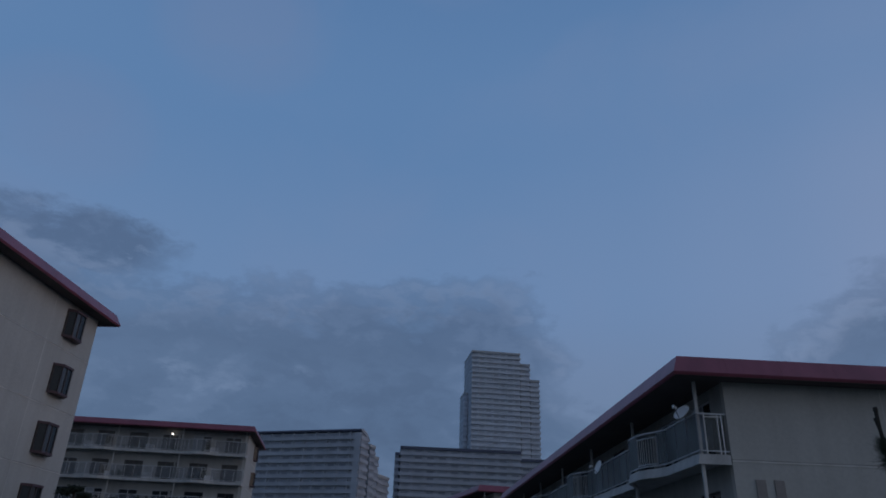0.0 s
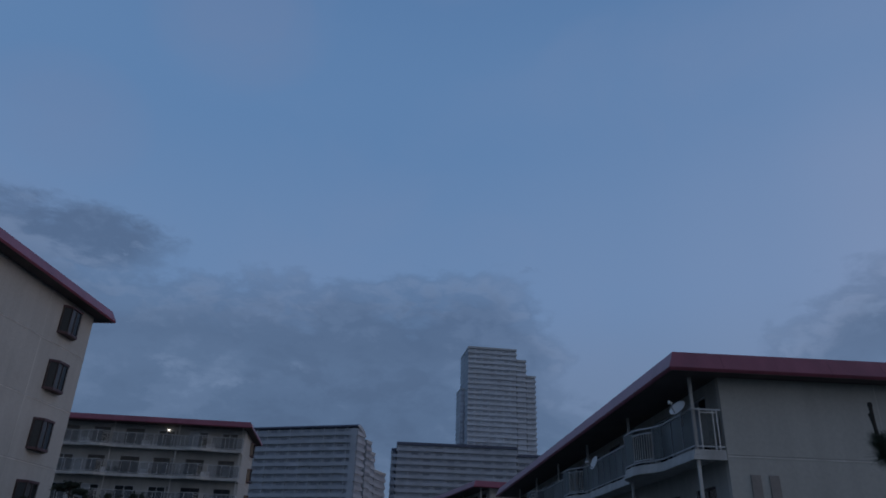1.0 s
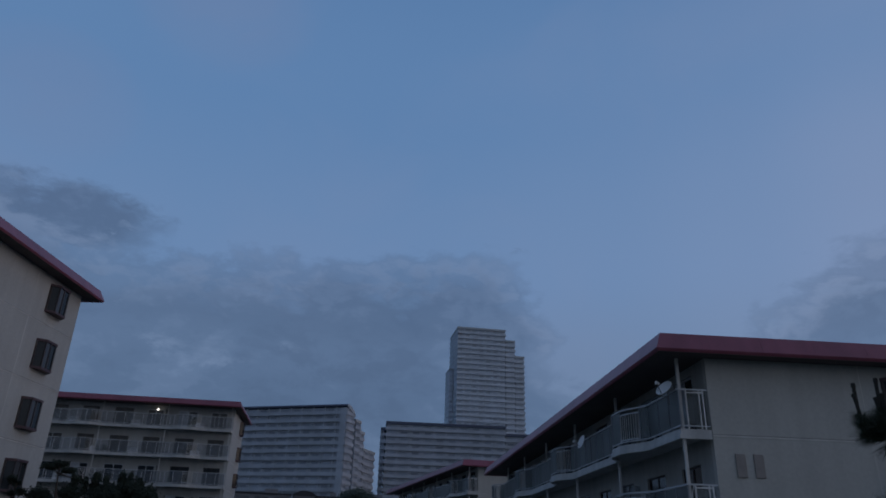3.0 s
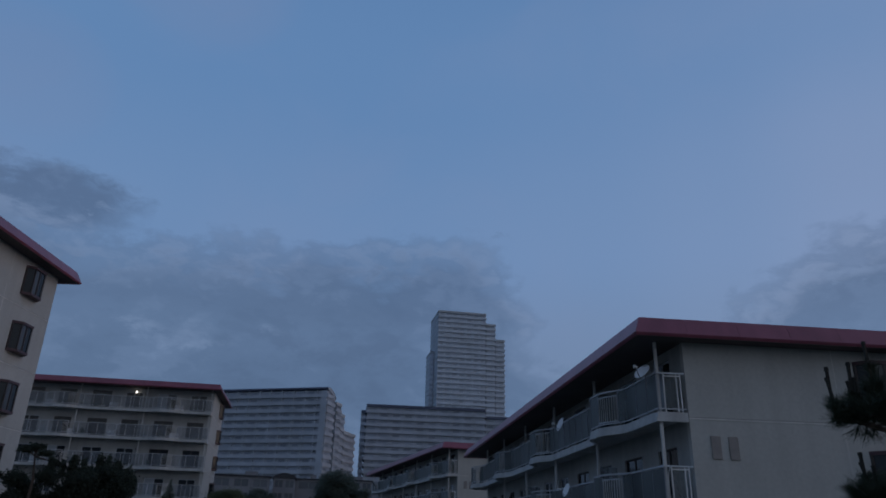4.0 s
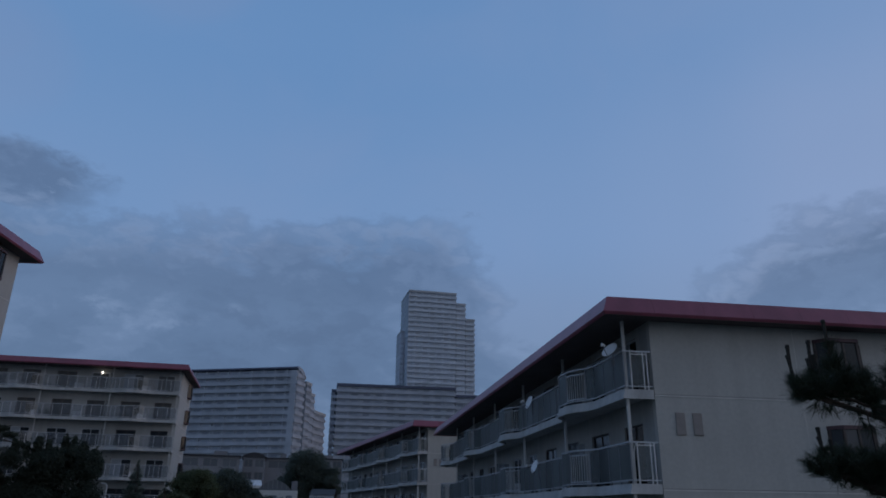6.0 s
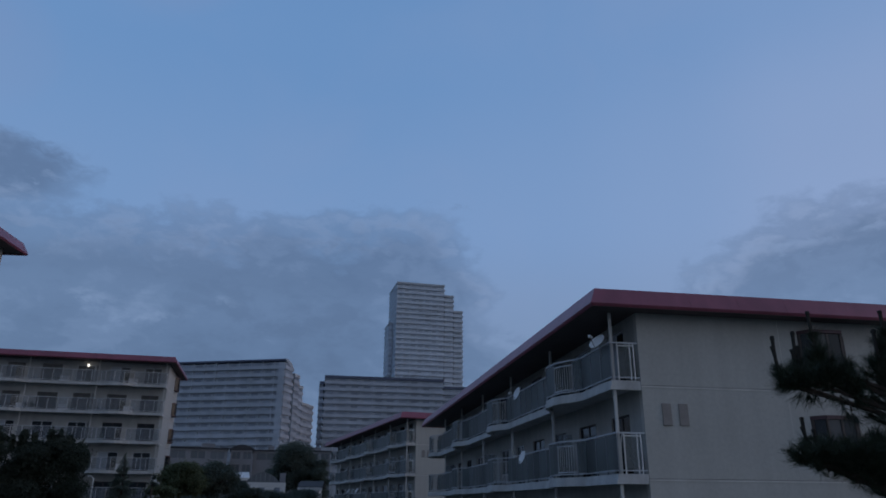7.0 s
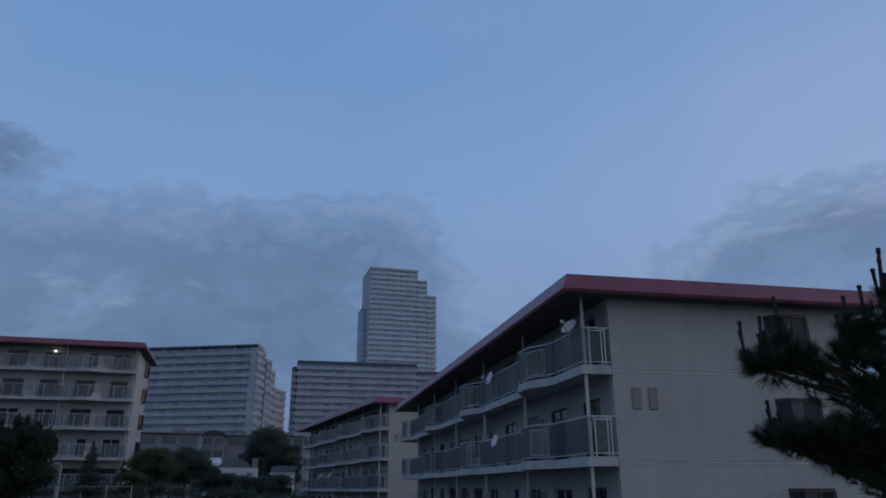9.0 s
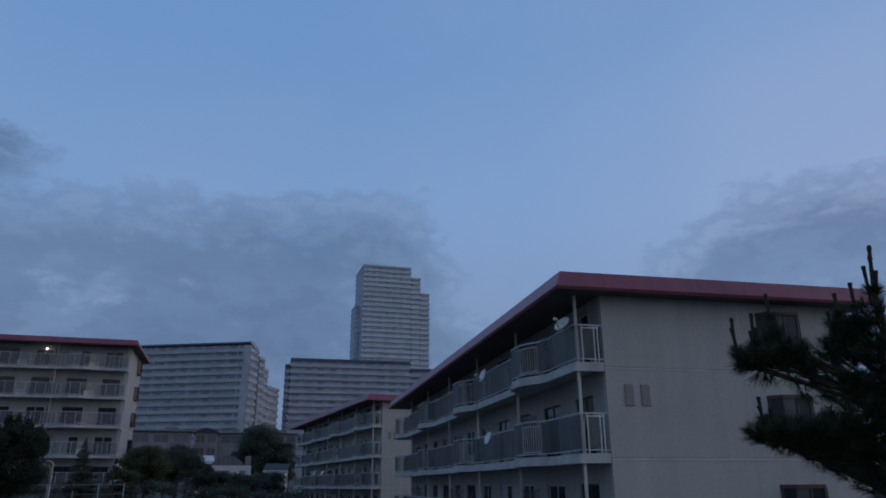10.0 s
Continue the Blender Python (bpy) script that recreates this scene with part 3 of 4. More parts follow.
# ---- distant towers ----
def tower(label, where, sections, floor_h, bay, cap=FAR_ROOF, wall_m=FAR_WALL, band_m=FAR_BAND, win_m=FAR_WIN, arched=False):
    """Sections (x0, x1, y0, y1, z0, z1), local x along the front: storeys with parapets, recesses, fins and windows."""
    t = thing("tower_block", where, label, "high-rise building", "distant high-rises")
    for place, (x0, x1, y0, y1, z0, z1) in enumerate(sections):
        part("core", bm_box(x0 + 0.3, x1 - 0.35, y0 + 0.75, y1 - 0.5, z0, z1 - 0.5), wall_m, t)
        if arched and place == 0:
            # a bowed roof that falls towards the back, over end walls of the same outline
            prof = [(y0 + (y1 - y0) * k, z1 + h) for k, h in ((0.0, 0.1), (0.0, 0.55), (0.12, 1.0), (0.35, 0.8), (0.6, 0.2), (0.82, -0.7), (1.0, -2.0), (1.0, -2.6))]
            for name, xa, xb, drop, mat in (("roof", x0, x1 - 0.3, 0.0, FAR_ROOF), ("gable", x1 - 0.29, x1, 0.12, band_m)):
                bm = bmesh.new()
                ends = [[bm.verts.new((x, y, z - drop)) for y, z in prof] for x in (xa, xb)]
                bm.faces.new(ends[0]), bm.faces.new(ends[1][::-1])
                for i in range(len(prof)):
                    j = (i + 1) % len(prof)
                    bm.faces.new((ends[0][i], ends[0][j], ends[1][j], ends[1][i]))
                part(name, bm, mat, t)
        else:
            part("roof_edge", bm_box(x0 + 0.05, x1 - 0.05, y0 + 0.05, y1 - 0.05, z1 - 0.5, z1 + 0.7), cap, t)
        n = int((z1 - z0) / floor_h)
        bm = bmesh.new()
        box(bm, x0, x1, y0, y0 + 0.25, -0.25, 1.15)
        box(bm, x1 - 0.25, x1, y0 + 0.25, y1, -0.25, 1.15)
        box(bm, x0, x0 + 0.25, y0 + 0.25, y1, -0.25, 1.15)
        box(bm, x0 + 0.25, x1 - 0.25, y0 + 0.25, y1 - 0.1, -0.2, 0.0)
        band = mesh_of("parapet", bm, band_m)
        m = max(1, round((x1 - x0) / bay))
        step = (x1 - x0) / m
        fin = mesh_of("fin", bm_box(-0.15, 0.15, y0 + 0.26, y0 + 0.75, 0.0, floor_h - 0.25), band_m)
        win = mesh_of("window", bm_box(-step * 0.27, step * 0.27, y0 + 0.69, y0 + 0.77, 0.05, 2.2), win_m)
        win2 = mesh_of("window", bm_box(-0.04, 0.04, -1.6, 1.6, 0.05, 2.2), win_m)
        for k in range(n):
            z = z1 - (k + 1) * floor_h
            if z < 18:
                break
            piece("parapet", band, t, Matrix.Translation((0, 0, z)))
            for i in range(m):
                piece("window", win, t, Matrix.Translation((x0 + step * (i + 0.5), 0, z)))
                if i:
                    piece("fin", fin, t, Matrix.Translation((x0 + step * i, 0, z)))
            for y in (y0 + (y1 - y0) * 0.35, y0 + (y1 - y0) * 0.72):
                piece("window", win2, t, Matrix.Translation((x1 - 0.35, y, z)))
                piece("window", win2, t, Matrix.Translation((x0 + 0.3, y, z)))
    return t


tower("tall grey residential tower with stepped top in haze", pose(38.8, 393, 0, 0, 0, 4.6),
      [(0, 28.6, 0, 26, 2, 126.2), (28.61, 34.5, 1.0, 26, 2, 120.4), (34.51, 40.2, 2.0, 26, 2, 111.6), (-2.4, -0.01, 10, 25, 2, 104.0)], 2.95, 4.1, FAR_ROOF_PALE, HAZED_WALL, HAZED_BAND, HAZED_WIN)
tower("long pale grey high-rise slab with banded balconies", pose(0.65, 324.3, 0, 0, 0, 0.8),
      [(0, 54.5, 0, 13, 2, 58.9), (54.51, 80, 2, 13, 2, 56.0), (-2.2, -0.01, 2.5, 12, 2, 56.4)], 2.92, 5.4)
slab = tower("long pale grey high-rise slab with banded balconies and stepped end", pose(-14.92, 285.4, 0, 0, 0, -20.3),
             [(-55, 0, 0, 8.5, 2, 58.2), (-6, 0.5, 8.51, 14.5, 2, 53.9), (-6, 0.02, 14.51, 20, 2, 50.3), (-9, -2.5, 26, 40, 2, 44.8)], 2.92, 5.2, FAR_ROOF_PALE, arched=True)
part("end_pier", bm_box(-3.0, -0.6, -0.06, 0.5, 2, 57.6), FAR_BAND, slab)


# ---- things on the blocks ----
def at(az, slope, dist):
    """A point by bearing (degrees), rise per metre and distance from the path's start."""
    a = radians(az)
    return Vector((dist * math.sin(a), dist * math.cos(a), EYE[2] + slope * dist))


def satellite_dish(where, turn, tilt, size=0.30):
    d = thing("satellite_dish", pose(*where, 0, 0, turn), "white satellite dish clamped to the balcony rail", "satellite dish", "satellite dishes")
    m = Matrix.Rotation(radians(tilt), 4, "X")
    bm = bmesh.new()
    rings, seg = 6, 28
    rows = []
    for shell in (0.0, 0.012):
        for i in range(rings + 1):
            r = size * i / rings
            y = -0.28 * (size * size - r * r) / size * 0.8 + shell
            rows.append([bm.verts.new(m @ Vector((r * math.cos(t) * 0.93, -y - 0.1, r * math.sin(t)))) for t in [k * math.tau / seg for k in range(seg)]])
    for base in (0, rings + 1):
        for i in range(rings):
            for k in range(seg):
                j = (k + 1) % seg
                bm.faces.new((rows[base + i][k], rows[base + i][j], rows[base + i + 1][j], rows[base + i + 1][k]))
    for k in range(seg):
        j = (k + 1) % seg
        bm.faces.new((rows[rings][k], rows[rings][j], rows[-1][j], rows[-1][k]))
    bmesh.ops.remove_doubles(bm, verts=bm.verts[:], dist=0.0004)
    ob = part("reflector", bm, DISH, d)
    for p in ob.data.polygons:
        p.use_smooth = True
    bm = bmesh.new()
    tube(bm, m @ Vector((0, 0.0, -size * 0.9)), m @ Vector((0, -0.42, -size * 0.35)), 0.014)
    part("feed_arm", bm, GREY, d)
    bm = bmesh.new()
    tube(bm, m @ Vector((0, -0.46, -size * 0.36)), m @ Vector((0, -0.33, -size * 0.24)), 0.035, 0.045, 10)
    tube(bm, m @ Vector((0, -0.43, -size * 0.42)), m @ Vector((0, -0.43, -size * 0.62)), 0.025, 0.025, 8)
    part("feed_horn", bm, DISH, d)
    bm = bmesh.new()
    tube(bm, (0, 0.06, 0.0), (0, 0.10, -size - 0.16), 0.02)
    tube(bm, m @ Vector((0, 0.02, 0)), (0, 0.08, -0.02), 0.03)
    part("bracket", bm, GREY, d)


satellite_dish((8.46, 20.85, 9.60), -62, -38, 0.29)
satellite_dish((8.34, 29.9, 9.30), -80, -20, 0.29)
satellite_dish((8.30, 29.2, 6.62), -80, -20, 0.27)
for along in (19.0, 23.5):
    satellite_dish(block_b.matrix_basis @ Vector((-1.02, along, 6.2)), -70, -38, 0.30)


def number_bars(block, z):
    """Raised plain bars where the end wall carries the block's number."""
    for x in (0.58, 1.12):
        bm = bm_box(x, x + 0.30, -0.045, -0.002, z, z + 0.66)
        bmesh.ops.bevel(bm, geom=bm.edges[:], offset=0.012, segments=1, affect="EDGES")
        part("sign_bar", bm, NUMBER_FACE, block, "raised bar of the block's number sign")


NUMBER_FACE = material("number_paint", (0.31, 0.28, 0.265), 0.8, grain=0.08, stain=0.12, stain_scale=4)
number_bars(block_c, 7.07)
number_bars(block_d, 13.17)
number_bars(block_b, 8.9)


def outdoor_unit(m):
    u = thing("air_conditioner", m, "pale grey air conditioner unit on the balcony", "air conditioner", "air conditioners")
    bm = bm_box(-0.15, 0.15, -0.40, 0.40, 0.05, 0.62)
    bmesh.ops.bevel(bm, geom=bm.edges[:], offset=0.015, segments=1, affect="EDGES")
    part("casing", bm, DISH, u)
    bm = bmesh.new()
    for r0 in (0.07, 0.13, 0.19, 0.24):
        for k in range(16):
            a, c = k * math.tau / 16, (k + 1) * math.tau / 16
            tube(bm, (-0.158, -0.1 + r0 * math.cos(a), 0.335 + r0 * math.sin(a)), (-0.158, -0.1 + r0 * math.cos(c), 0.335 + r0 * math.sin(c)), 0.006, sides=4)
    part("fan_grille", bm, GREY, u)
    for y in (-0.3, 0.3):
        part("foot", bm_box(-0.16, 0.16, y - 0.03, y + 0.03, 0.0, 0.05), GREY, u)
    return u


first_unit = None
for block, rows in ((block_a, ((0, 3.2), (0, 9.4), (0, 15.2), (1, 3.3), (1, 9.1), (1, 12.7), (2, 9.2), (2, 15.5), (3, 3.2), (3, 13.2))),
                    (block_c, ((1, 9.2), (0, 12.9), (1, 15.4))), (block_b, ((0, 9.2), (1, 3.2), (1, 15.3), (2, 9.2)))):
    tops = {block_a: 15.47, block_b: 9.93, block_c: 8.10}
    for level, y in rows:
        m = block.matrix_basis @ pose(-0.28, y, tops[block] - STOREY * level + 0.22)
        first_unit = outdoor_unit(m) if first_unit is None else (copy_thing(first_unit, m) and first_unit)


def potted_plant(m, seed):
    p = thing("potted_plant", m, "leafy plant in a pot on the balcony floor", "plant", "potted plants")
    bm = bmesh.new()
    tube(bm, (0, 0, 0), (0, 0, 0.24), 0.11, 0.15, 12)
    part("pot", bm, GREY, p)
    ob = new("foliage", leaf_mesh("foliage", [(0, 0, 0.42, 0.20, 0.24), (0.05, 0.08, 0.62, 0.14, 0.16)], 260, 0.07, LEAF, seed=seed))
    ob.parent = p
    return p


def crate(m):
    c = thing("storage_box", m, "dark plastic storage box on the balcony floor", "box", "storage boxes")
    bm = bm_box(-0.16, 0.16, -0.26, 0.26, 0.0, 0.34)
    bmesh.ops.bevel(bm, geom=bm.edges[:], offset=0.02, segments=1, affect="EDGES")
    part("tub", bm, GREY, c)
    part("lid", bm_box(-0.175, 0.175, -0.275, 0.275, 0.345, 0.385), BROWN, c)
    return c


def leaf_mesh(name, centres, count, size, mat, flat=0.5, seed=1):
    """Small four-cornered leaves scattered through clumps (x, y, z, radius, height)."""
    rng = np.random.default_rng(seed)
    weight = np.array([c[3] ** 2 * c[4] for c in centres])
    pick = rng.choice(len(centres), count, p=weight / weight.sum())
    c = np.array(centres)[pick]
    d = rng.normal(size=(count, 3))
    d /= np.linalg.norm(d, axis=1)[:, None]
    r = rng.random(count)[:, None] ** 0.45 * (1 + 0.32 * rng.normal(size=(count, 1)) * (rng.random((count, 1)) < 0.5))
    p = c[:, :3] + d * r * np.stack([c[:, 3], c[:, 3], c[:, 4]], 1)
    u = rng.normal(size=(count, 3)) * [1, 1, flat]
    u /= np.linalg.norm(u, axis=1)[:, None]
    v = np.cross(u, rng.normal(size=(count, 3)))
    v /= np.linalg.norm(v, axis=1)[:, None]
    s = size * (0.6 + 0.8 * rng.random((count, 1)))
    verts = np.concatenate([p - u * s, p + v * s * 0.42, p + u * s, p - v * s * 0.42], 1).reshape(-1, 3)
    me = bpy.data.meshes.new(name)
    me.from_pydata(verts.tolist(), [], np.arange(4 * count).reshape(-1, 4).tolist())
    me.materials.append(mat)
    return me


plant = box_thing = None
for level, y in ((0, 4.0), (0, 10.3), (0, 18.5), (1, 4.5), (1, 11.7), (1, 12.3), (2, 5.2), (2, 8.1), (2, 15.0), (3, 6.4)):
    m = block_a.matrix_basis @ pose(-0.55, y, 15.47 - STOREY * level + 0.22)
    plant = potted_plant(m, 90) if plant is None else (copy_thing(plant, m) and plant)
for level, y in ((0, 12.1), (0, 16.8), (1, 6.1), (1, 17.6), (2, 12.0), (3, 8.4)):
    m = block_a.matrix_basis @ pose(-0.5, y, 15.47 - STOREY * level + 0.22)
    box_thing = crate(m) if box_thing is None else (copy_thing(box_thing, m) and box_thing)


def balcony_lamp(m):
    d = thing("balcony_lamp", m, "lit round ceiling lamp on a top-floor balcony", "lamp")
    bm = bmesh.new()
    bmesh.ops.create_uvsphere(bm, u_segments=16, v_segments=10, radius=0.10)
    part("globe", bm, LAMP_LIGHT, d, "glowing white globe")
    part("lamp_base", bm_box(-0.03, 0.03, -0.03, 0.03, 0.10, 0.45), GREY, d)


balcony_lamp(block_a.matrix_basis @ pose(-0.35, 7.45, 15.47 + 2.41 - 0.45))


# ---- trees ----
def tree(name, label, x, y, height, spread, clumps, leaves, size, seed, shape="round", mat=None, group="trees of the estate"):
    rng = random.Random(seed)
    z0 = ground_height(x, y)
    t = thing(name, pose(x, y, z0 - 0.05), label, "tree", group)
    centres = []
    for i in range(clumps):
        if shape == "cone":
            k = (i + 0.5) / clumps
            r = spread * (1.02 - k) * (0.75 + 0.5 * rng.random())
            a = i * 2.4
            centres.append((math.cos(a) * r * 0.6, math.sin(a) * r * 0.6, height * (0.16 + 0.82 * k), max(0.11, r * 0.5), height * 0.04))
        else:
            a, k = rng.random() * math.tau, rng.random()
            zz = 0.38 + 0.56 * rng.random()
            wide = math.sqrt(max(0.05, 1 - ((zz - 0.6) / 0.42) ** 2))
            r = spread * wide * math.sqrt(k) * 0.82
            q = spread * (0.16 + 0.24 * rng.random())
            centres.append((math.cos(a) * r, math.sin(a) * r, height * zz, q, q * 0.72))
    bm = bmesh.new()
    r0 = 0.03 * height
    tube(bm, (0, 0, 0), (0.03 * height, 0, height * 0.45), r0, r0 * 0.65, 10)
    tube(bm, (0.03 * height, 0, height * 0.45), (0, 0.02 * height, height * 0.9), r0 * 0.65, r0 * 0.15, 8)
    part("trunk", bm, BARK, t)
    for c in centres[::2]:
        bm = bmesh.new()
        tube(bm, (0.02 * height, 0, min(c[2] * 0.75, height * 0.6)), c[:3], r0 * 0.32, r0 * 0.08, 6)
        part("limb", bm, BARK, t)
    ob = new("crown", leaf_mesh("crown", centres, int(leaves * 2.2), size * 0.66, mat or LEAF, seed=seed))
    ob.parent = t


def tree_at(name, label, az, slope, dist, spread, clumps, leaves, size, seed, shape="round", mat=None):
    p = at(az, slope, dist)
    tree(name, label, p.x, p.y, p.z - ground_height(p.x, p.y), spread, clumps, leaves, size, seed, shape, mat)


PINE_FAR = leafy("dark_pine_foliage", (0.060, 0.072, 0.056), 0.3)
# hedge colour lightened to stand in for the pale background behind the railing
PALE_HEDGE = leafy("pale_hedge_leaf", (0.18, 0.18, 0.14))
# olive raised likewise, with some haze in its colour
OLIVE = leafy("olive_foliage", (0.130, 0.148, 0.085))
tree_at("pine_tree", "dark bushy pine in front of the five-storey block", -18.9, 0.072, 34, 1.75, 60, 34000, 0.075, 11, mat=PINE_FAR)
tree_at("pine_tree", "dark low pine in front of the five-storey block", -22.6, 0.063, 33, 1.25, 34, 16000, 0.075, 12, mat=PINE_FAR)


def spindly_pine():
    p = at(-22.7, 0.092, 32)
    z0 = ground_height(p.x, p.y)
    h = p.z - z0
    t = thing("pine_tree", pose(p.x, p.y, z0 - 0.05), "thin pine with flat tufts above lower trees", "tree", "trees of the estate")
    bm = bmesh.new()
    tube(bm, (0, 0, 0), (0.1, 0, h * 0.7), 0.09, 0.055, 8)
    tube(bm, (0.1, 0, h * 0.7), (-0.05, 0, h * 0.97), 0.055, 0.02, 8)
    part("trunk", bm, BARK, t)
    tufts = [(-0.35, 0, h * 0.96, 0.30, 0.10), (0.0, 0.1, h * 0.985, 0.26, 0.12), (0.42, -0.1, h * 0.93, 0.28, 0.09), (0.75, 0.1, h * 0.86, 0.22, 0.08)]
    for c in tufts:
        bm = bmesh.new()
        tube(bm, (0.0, 0, h * 0.90), c[:3], 0.03, 0.012, 6)
        part("limb", bm, BARK, t)
    ob = new("crown", leaf_mesh("crown", tufts, 1500, 0.09, PINE_FAR, seed=41))
    ob.parent = t


def pine_spikes():
    """Upright shoots on the bushy pine's crown."""
    rng = random.Random(8)
    for az, s in ((-20.9, 0.072), (-20.3, 0.076), (-19.6, 0.075), (-18.6, 0.079), (-18.1, 0.081), (-17.4, 0.076), (-16.6, 0.064), (-16.2, 0.056), (-21.6, 0.074)):
        yield (at(az, s, 34), rng.random())


tree_at("tall_shrub", "slender dark shrub before the end of a block", -25.1, 0.078, 33, 0.42, 16, 3500, 0.075, 51, mat=PINE_FAR)
spindly_pine()
bushy = bpy.data.objects["pine_tree"]
shoots = [(p.x - bushy.location.x, p.y - bushy.location.y, p.z - bushy.location.z - 0.25, 0.10 + 0.08 * k, 0.38) for p, k in pine_spikes()]
ob = new("upper_crown", leaf_mesh("upper_crown", shoots, 2600, 0.10, PINE_FAR, flat=2.5, seed=42))
ob.parent = bushy
tree_at("conifer", "slender conical conifer behind the fence", -13.75, 0.060, 57, 1.30, 30, 7000, 0.085, 13, "cone", LEAF)
tree_at("sapling", "thin sapling against the end of the block", -11.75, 0.036, 58, 0.45, 9, 420, 0.13, 14, mat=LEAF)
tree_at("broadleaf_tree", "olive green broadleaf tree", -9.6, 0.049, 66, 2.3, 48, 18000, 0.116, 15, mat=OLIVE)
tree_at("broadleaf_tree", "dark rounded broadleaf tree", -7.5, 0.050, 69, 2.3, 48, 18000, 0.116, 16, mat=LEAF)
tree_at("broadleaf_tree", "dark rounded broadleaf tree", -5.7, 0.031, 74, 1.5, 40, 14000, 0.116, 17, mat=LEAF)
tree_at("broadleaf_tree", "small dark tree before pale roofs", -4.6, 0.018, 72, 1.5, 32, 10000, 0.109, 18, mat=LEAF)
tree_at("broadleaf_tree", "low dark tree before pale roofs", -3.0, 0.014, 78, 2.2, 36, 12000, 0.116, 19, mat=LEAF)
tree_at("broadleaf_tree", "low dark tree before pale roofs", -1.0, 0.015, 86, 2.6, 36, 12000, 0.116, 20, mat=LEAF)
tree_at("broadleaf_tree", "tall dark tree in front of a high-rise", -1.75, 0.077, 130, 4.6, 60, 18000, 0.20, 21, mat=LEAF)
tree_at("broadleaf_tree", "tall dark tree in front of a high-rise", -0.2, 0.058, 128, 3.2, 48, 14000, 0.20, 22, mat=LEAF)
tree_at("broadleaf_tree", "tall dark tree in front of a high-rise", -3.0, 0.050, 134, 3.0, 40, 12000, 0.20, 23, mat=LEAF)
tree_at("broadleaf_tree", "olive green shrubby tree by the fence", -10.9, 0.022, 60, 1.3, 14, 7000, 0.102, 24, mat=OLIVE)


def hedge(label, x0, count, lift, mat, seed):
    rng = random.Random(seed)
    centres = []
    for i in range(count):
        x, y = x0 + 0.55 * i + rng.random() * 0.3, 57.5 + rng.random()
        centres.append((x, y, ground_height(x, y) + lift + rng.random() * (0.2 + lift * 0.5), 0.65, 0.45 + lift * 0.3))
    ob = new("hedge", leaf_mesh("hedge", centres, 380 * count, 0.09, mat, seed=seed))
    tagged(ob, label, "hedge", kind="stuff")


hedge("dull olive clipped hedge behind the railing", -30, 36, 0.35, PALE_HEDGE, 31)
hedge("dark loose shrubs under the trees of the green", -10.4, 22, 0.62, LEAF, 32)


def railing_fence():
    f = thing("railing_fence", pose(0, 54.5, 0), "grey metal railing along the edge of the green", "fence")
    z = 4.98
    for name, rise, r in (("top_rail", 0.0, 0.032), ("lower_rail", -0.62, 0.022)):
        bm = bmesh.new()
        tube(bm, (-34.5, 0, z + rise), (-10.45, 0, z + rise), r * 0.8, sides=8)
        part(name, bm, GREY, f)
    for i in range(16):
        x = -10.5 - 1.6 * i
        bm = bmesh.new()
        tube(bm, (x, 0, ground_height(x, 54.5) - 0.1), (x, 0, z - 0.02), 0.036, sides=8)
        bmesh.ops.create_uvsphere(bm, u_segments=8, v_segments=6, radius=0.042, matrix=Matrix.Translation((x, 0, z + 0.05)))
        part("post", bm, ALU, f)


railing_fence()


def street_lamp():
    p = at(-15.55, 0.029, 46)
    z = ground_height(p.x, p.y)
    h = p.z - z
    d = thing("street_lamp", pose(p.x, p.y, z), "slim pale lamp post with a small bent head", "street lamp")
    bm = bmesh.new()
    tube(bm, (0, 0, -0.1), (0, 0, h - 0.05), 0.042, 0.034, 12)
    part("pole", bm, WHITE, d)
    bm = bmesh.new()
    tube(bm, (0, 0, h - 0.08), (-0.14, 0, h + 0.05), 0.032, 0.03, 8)
    part("arm", bm, WHITE, d)
    bm = bm_box(-0.38, -0.10, -0.06, 0.06, h + 0.02, h + 0.10)
    bmesh.ops.bevel(bm, geom=bm.edges[:], offset=0.03, segments=2, affect="EDGES")
    part("lamp_head", bm, WHITE, d)


street_lamp()


# ---- low buildings between the green and the towers ----
def vaulted(x0, x1, y0, y1, z, rise, steps=14):
    """A low barrel roof over a rectangle, its arch across x."""
    bm = bmesh.new()
    rows = []
    for y in (y0, y1):
        arc = [(x0 + (x1 - x0) * k / steps, z + 0.15 + rise * (1 - (2 * k / steps - 1) ** 2)) for k in range(steps + 1)]
        rows.append([bm.verts.new((x, y, q)) for x, q in [(x0, z), *arc, (x1, z)]])
    n = len(rows[0])
    bm.faces.new(rows[0]), bm.faces.new(rows[1][::-1])
    for i in range(n):
        j = (i + 1) % n
        bm.faces.new((rows[0][i], rows[0][j], rows[1][j], rows[1][i]))
    return bm


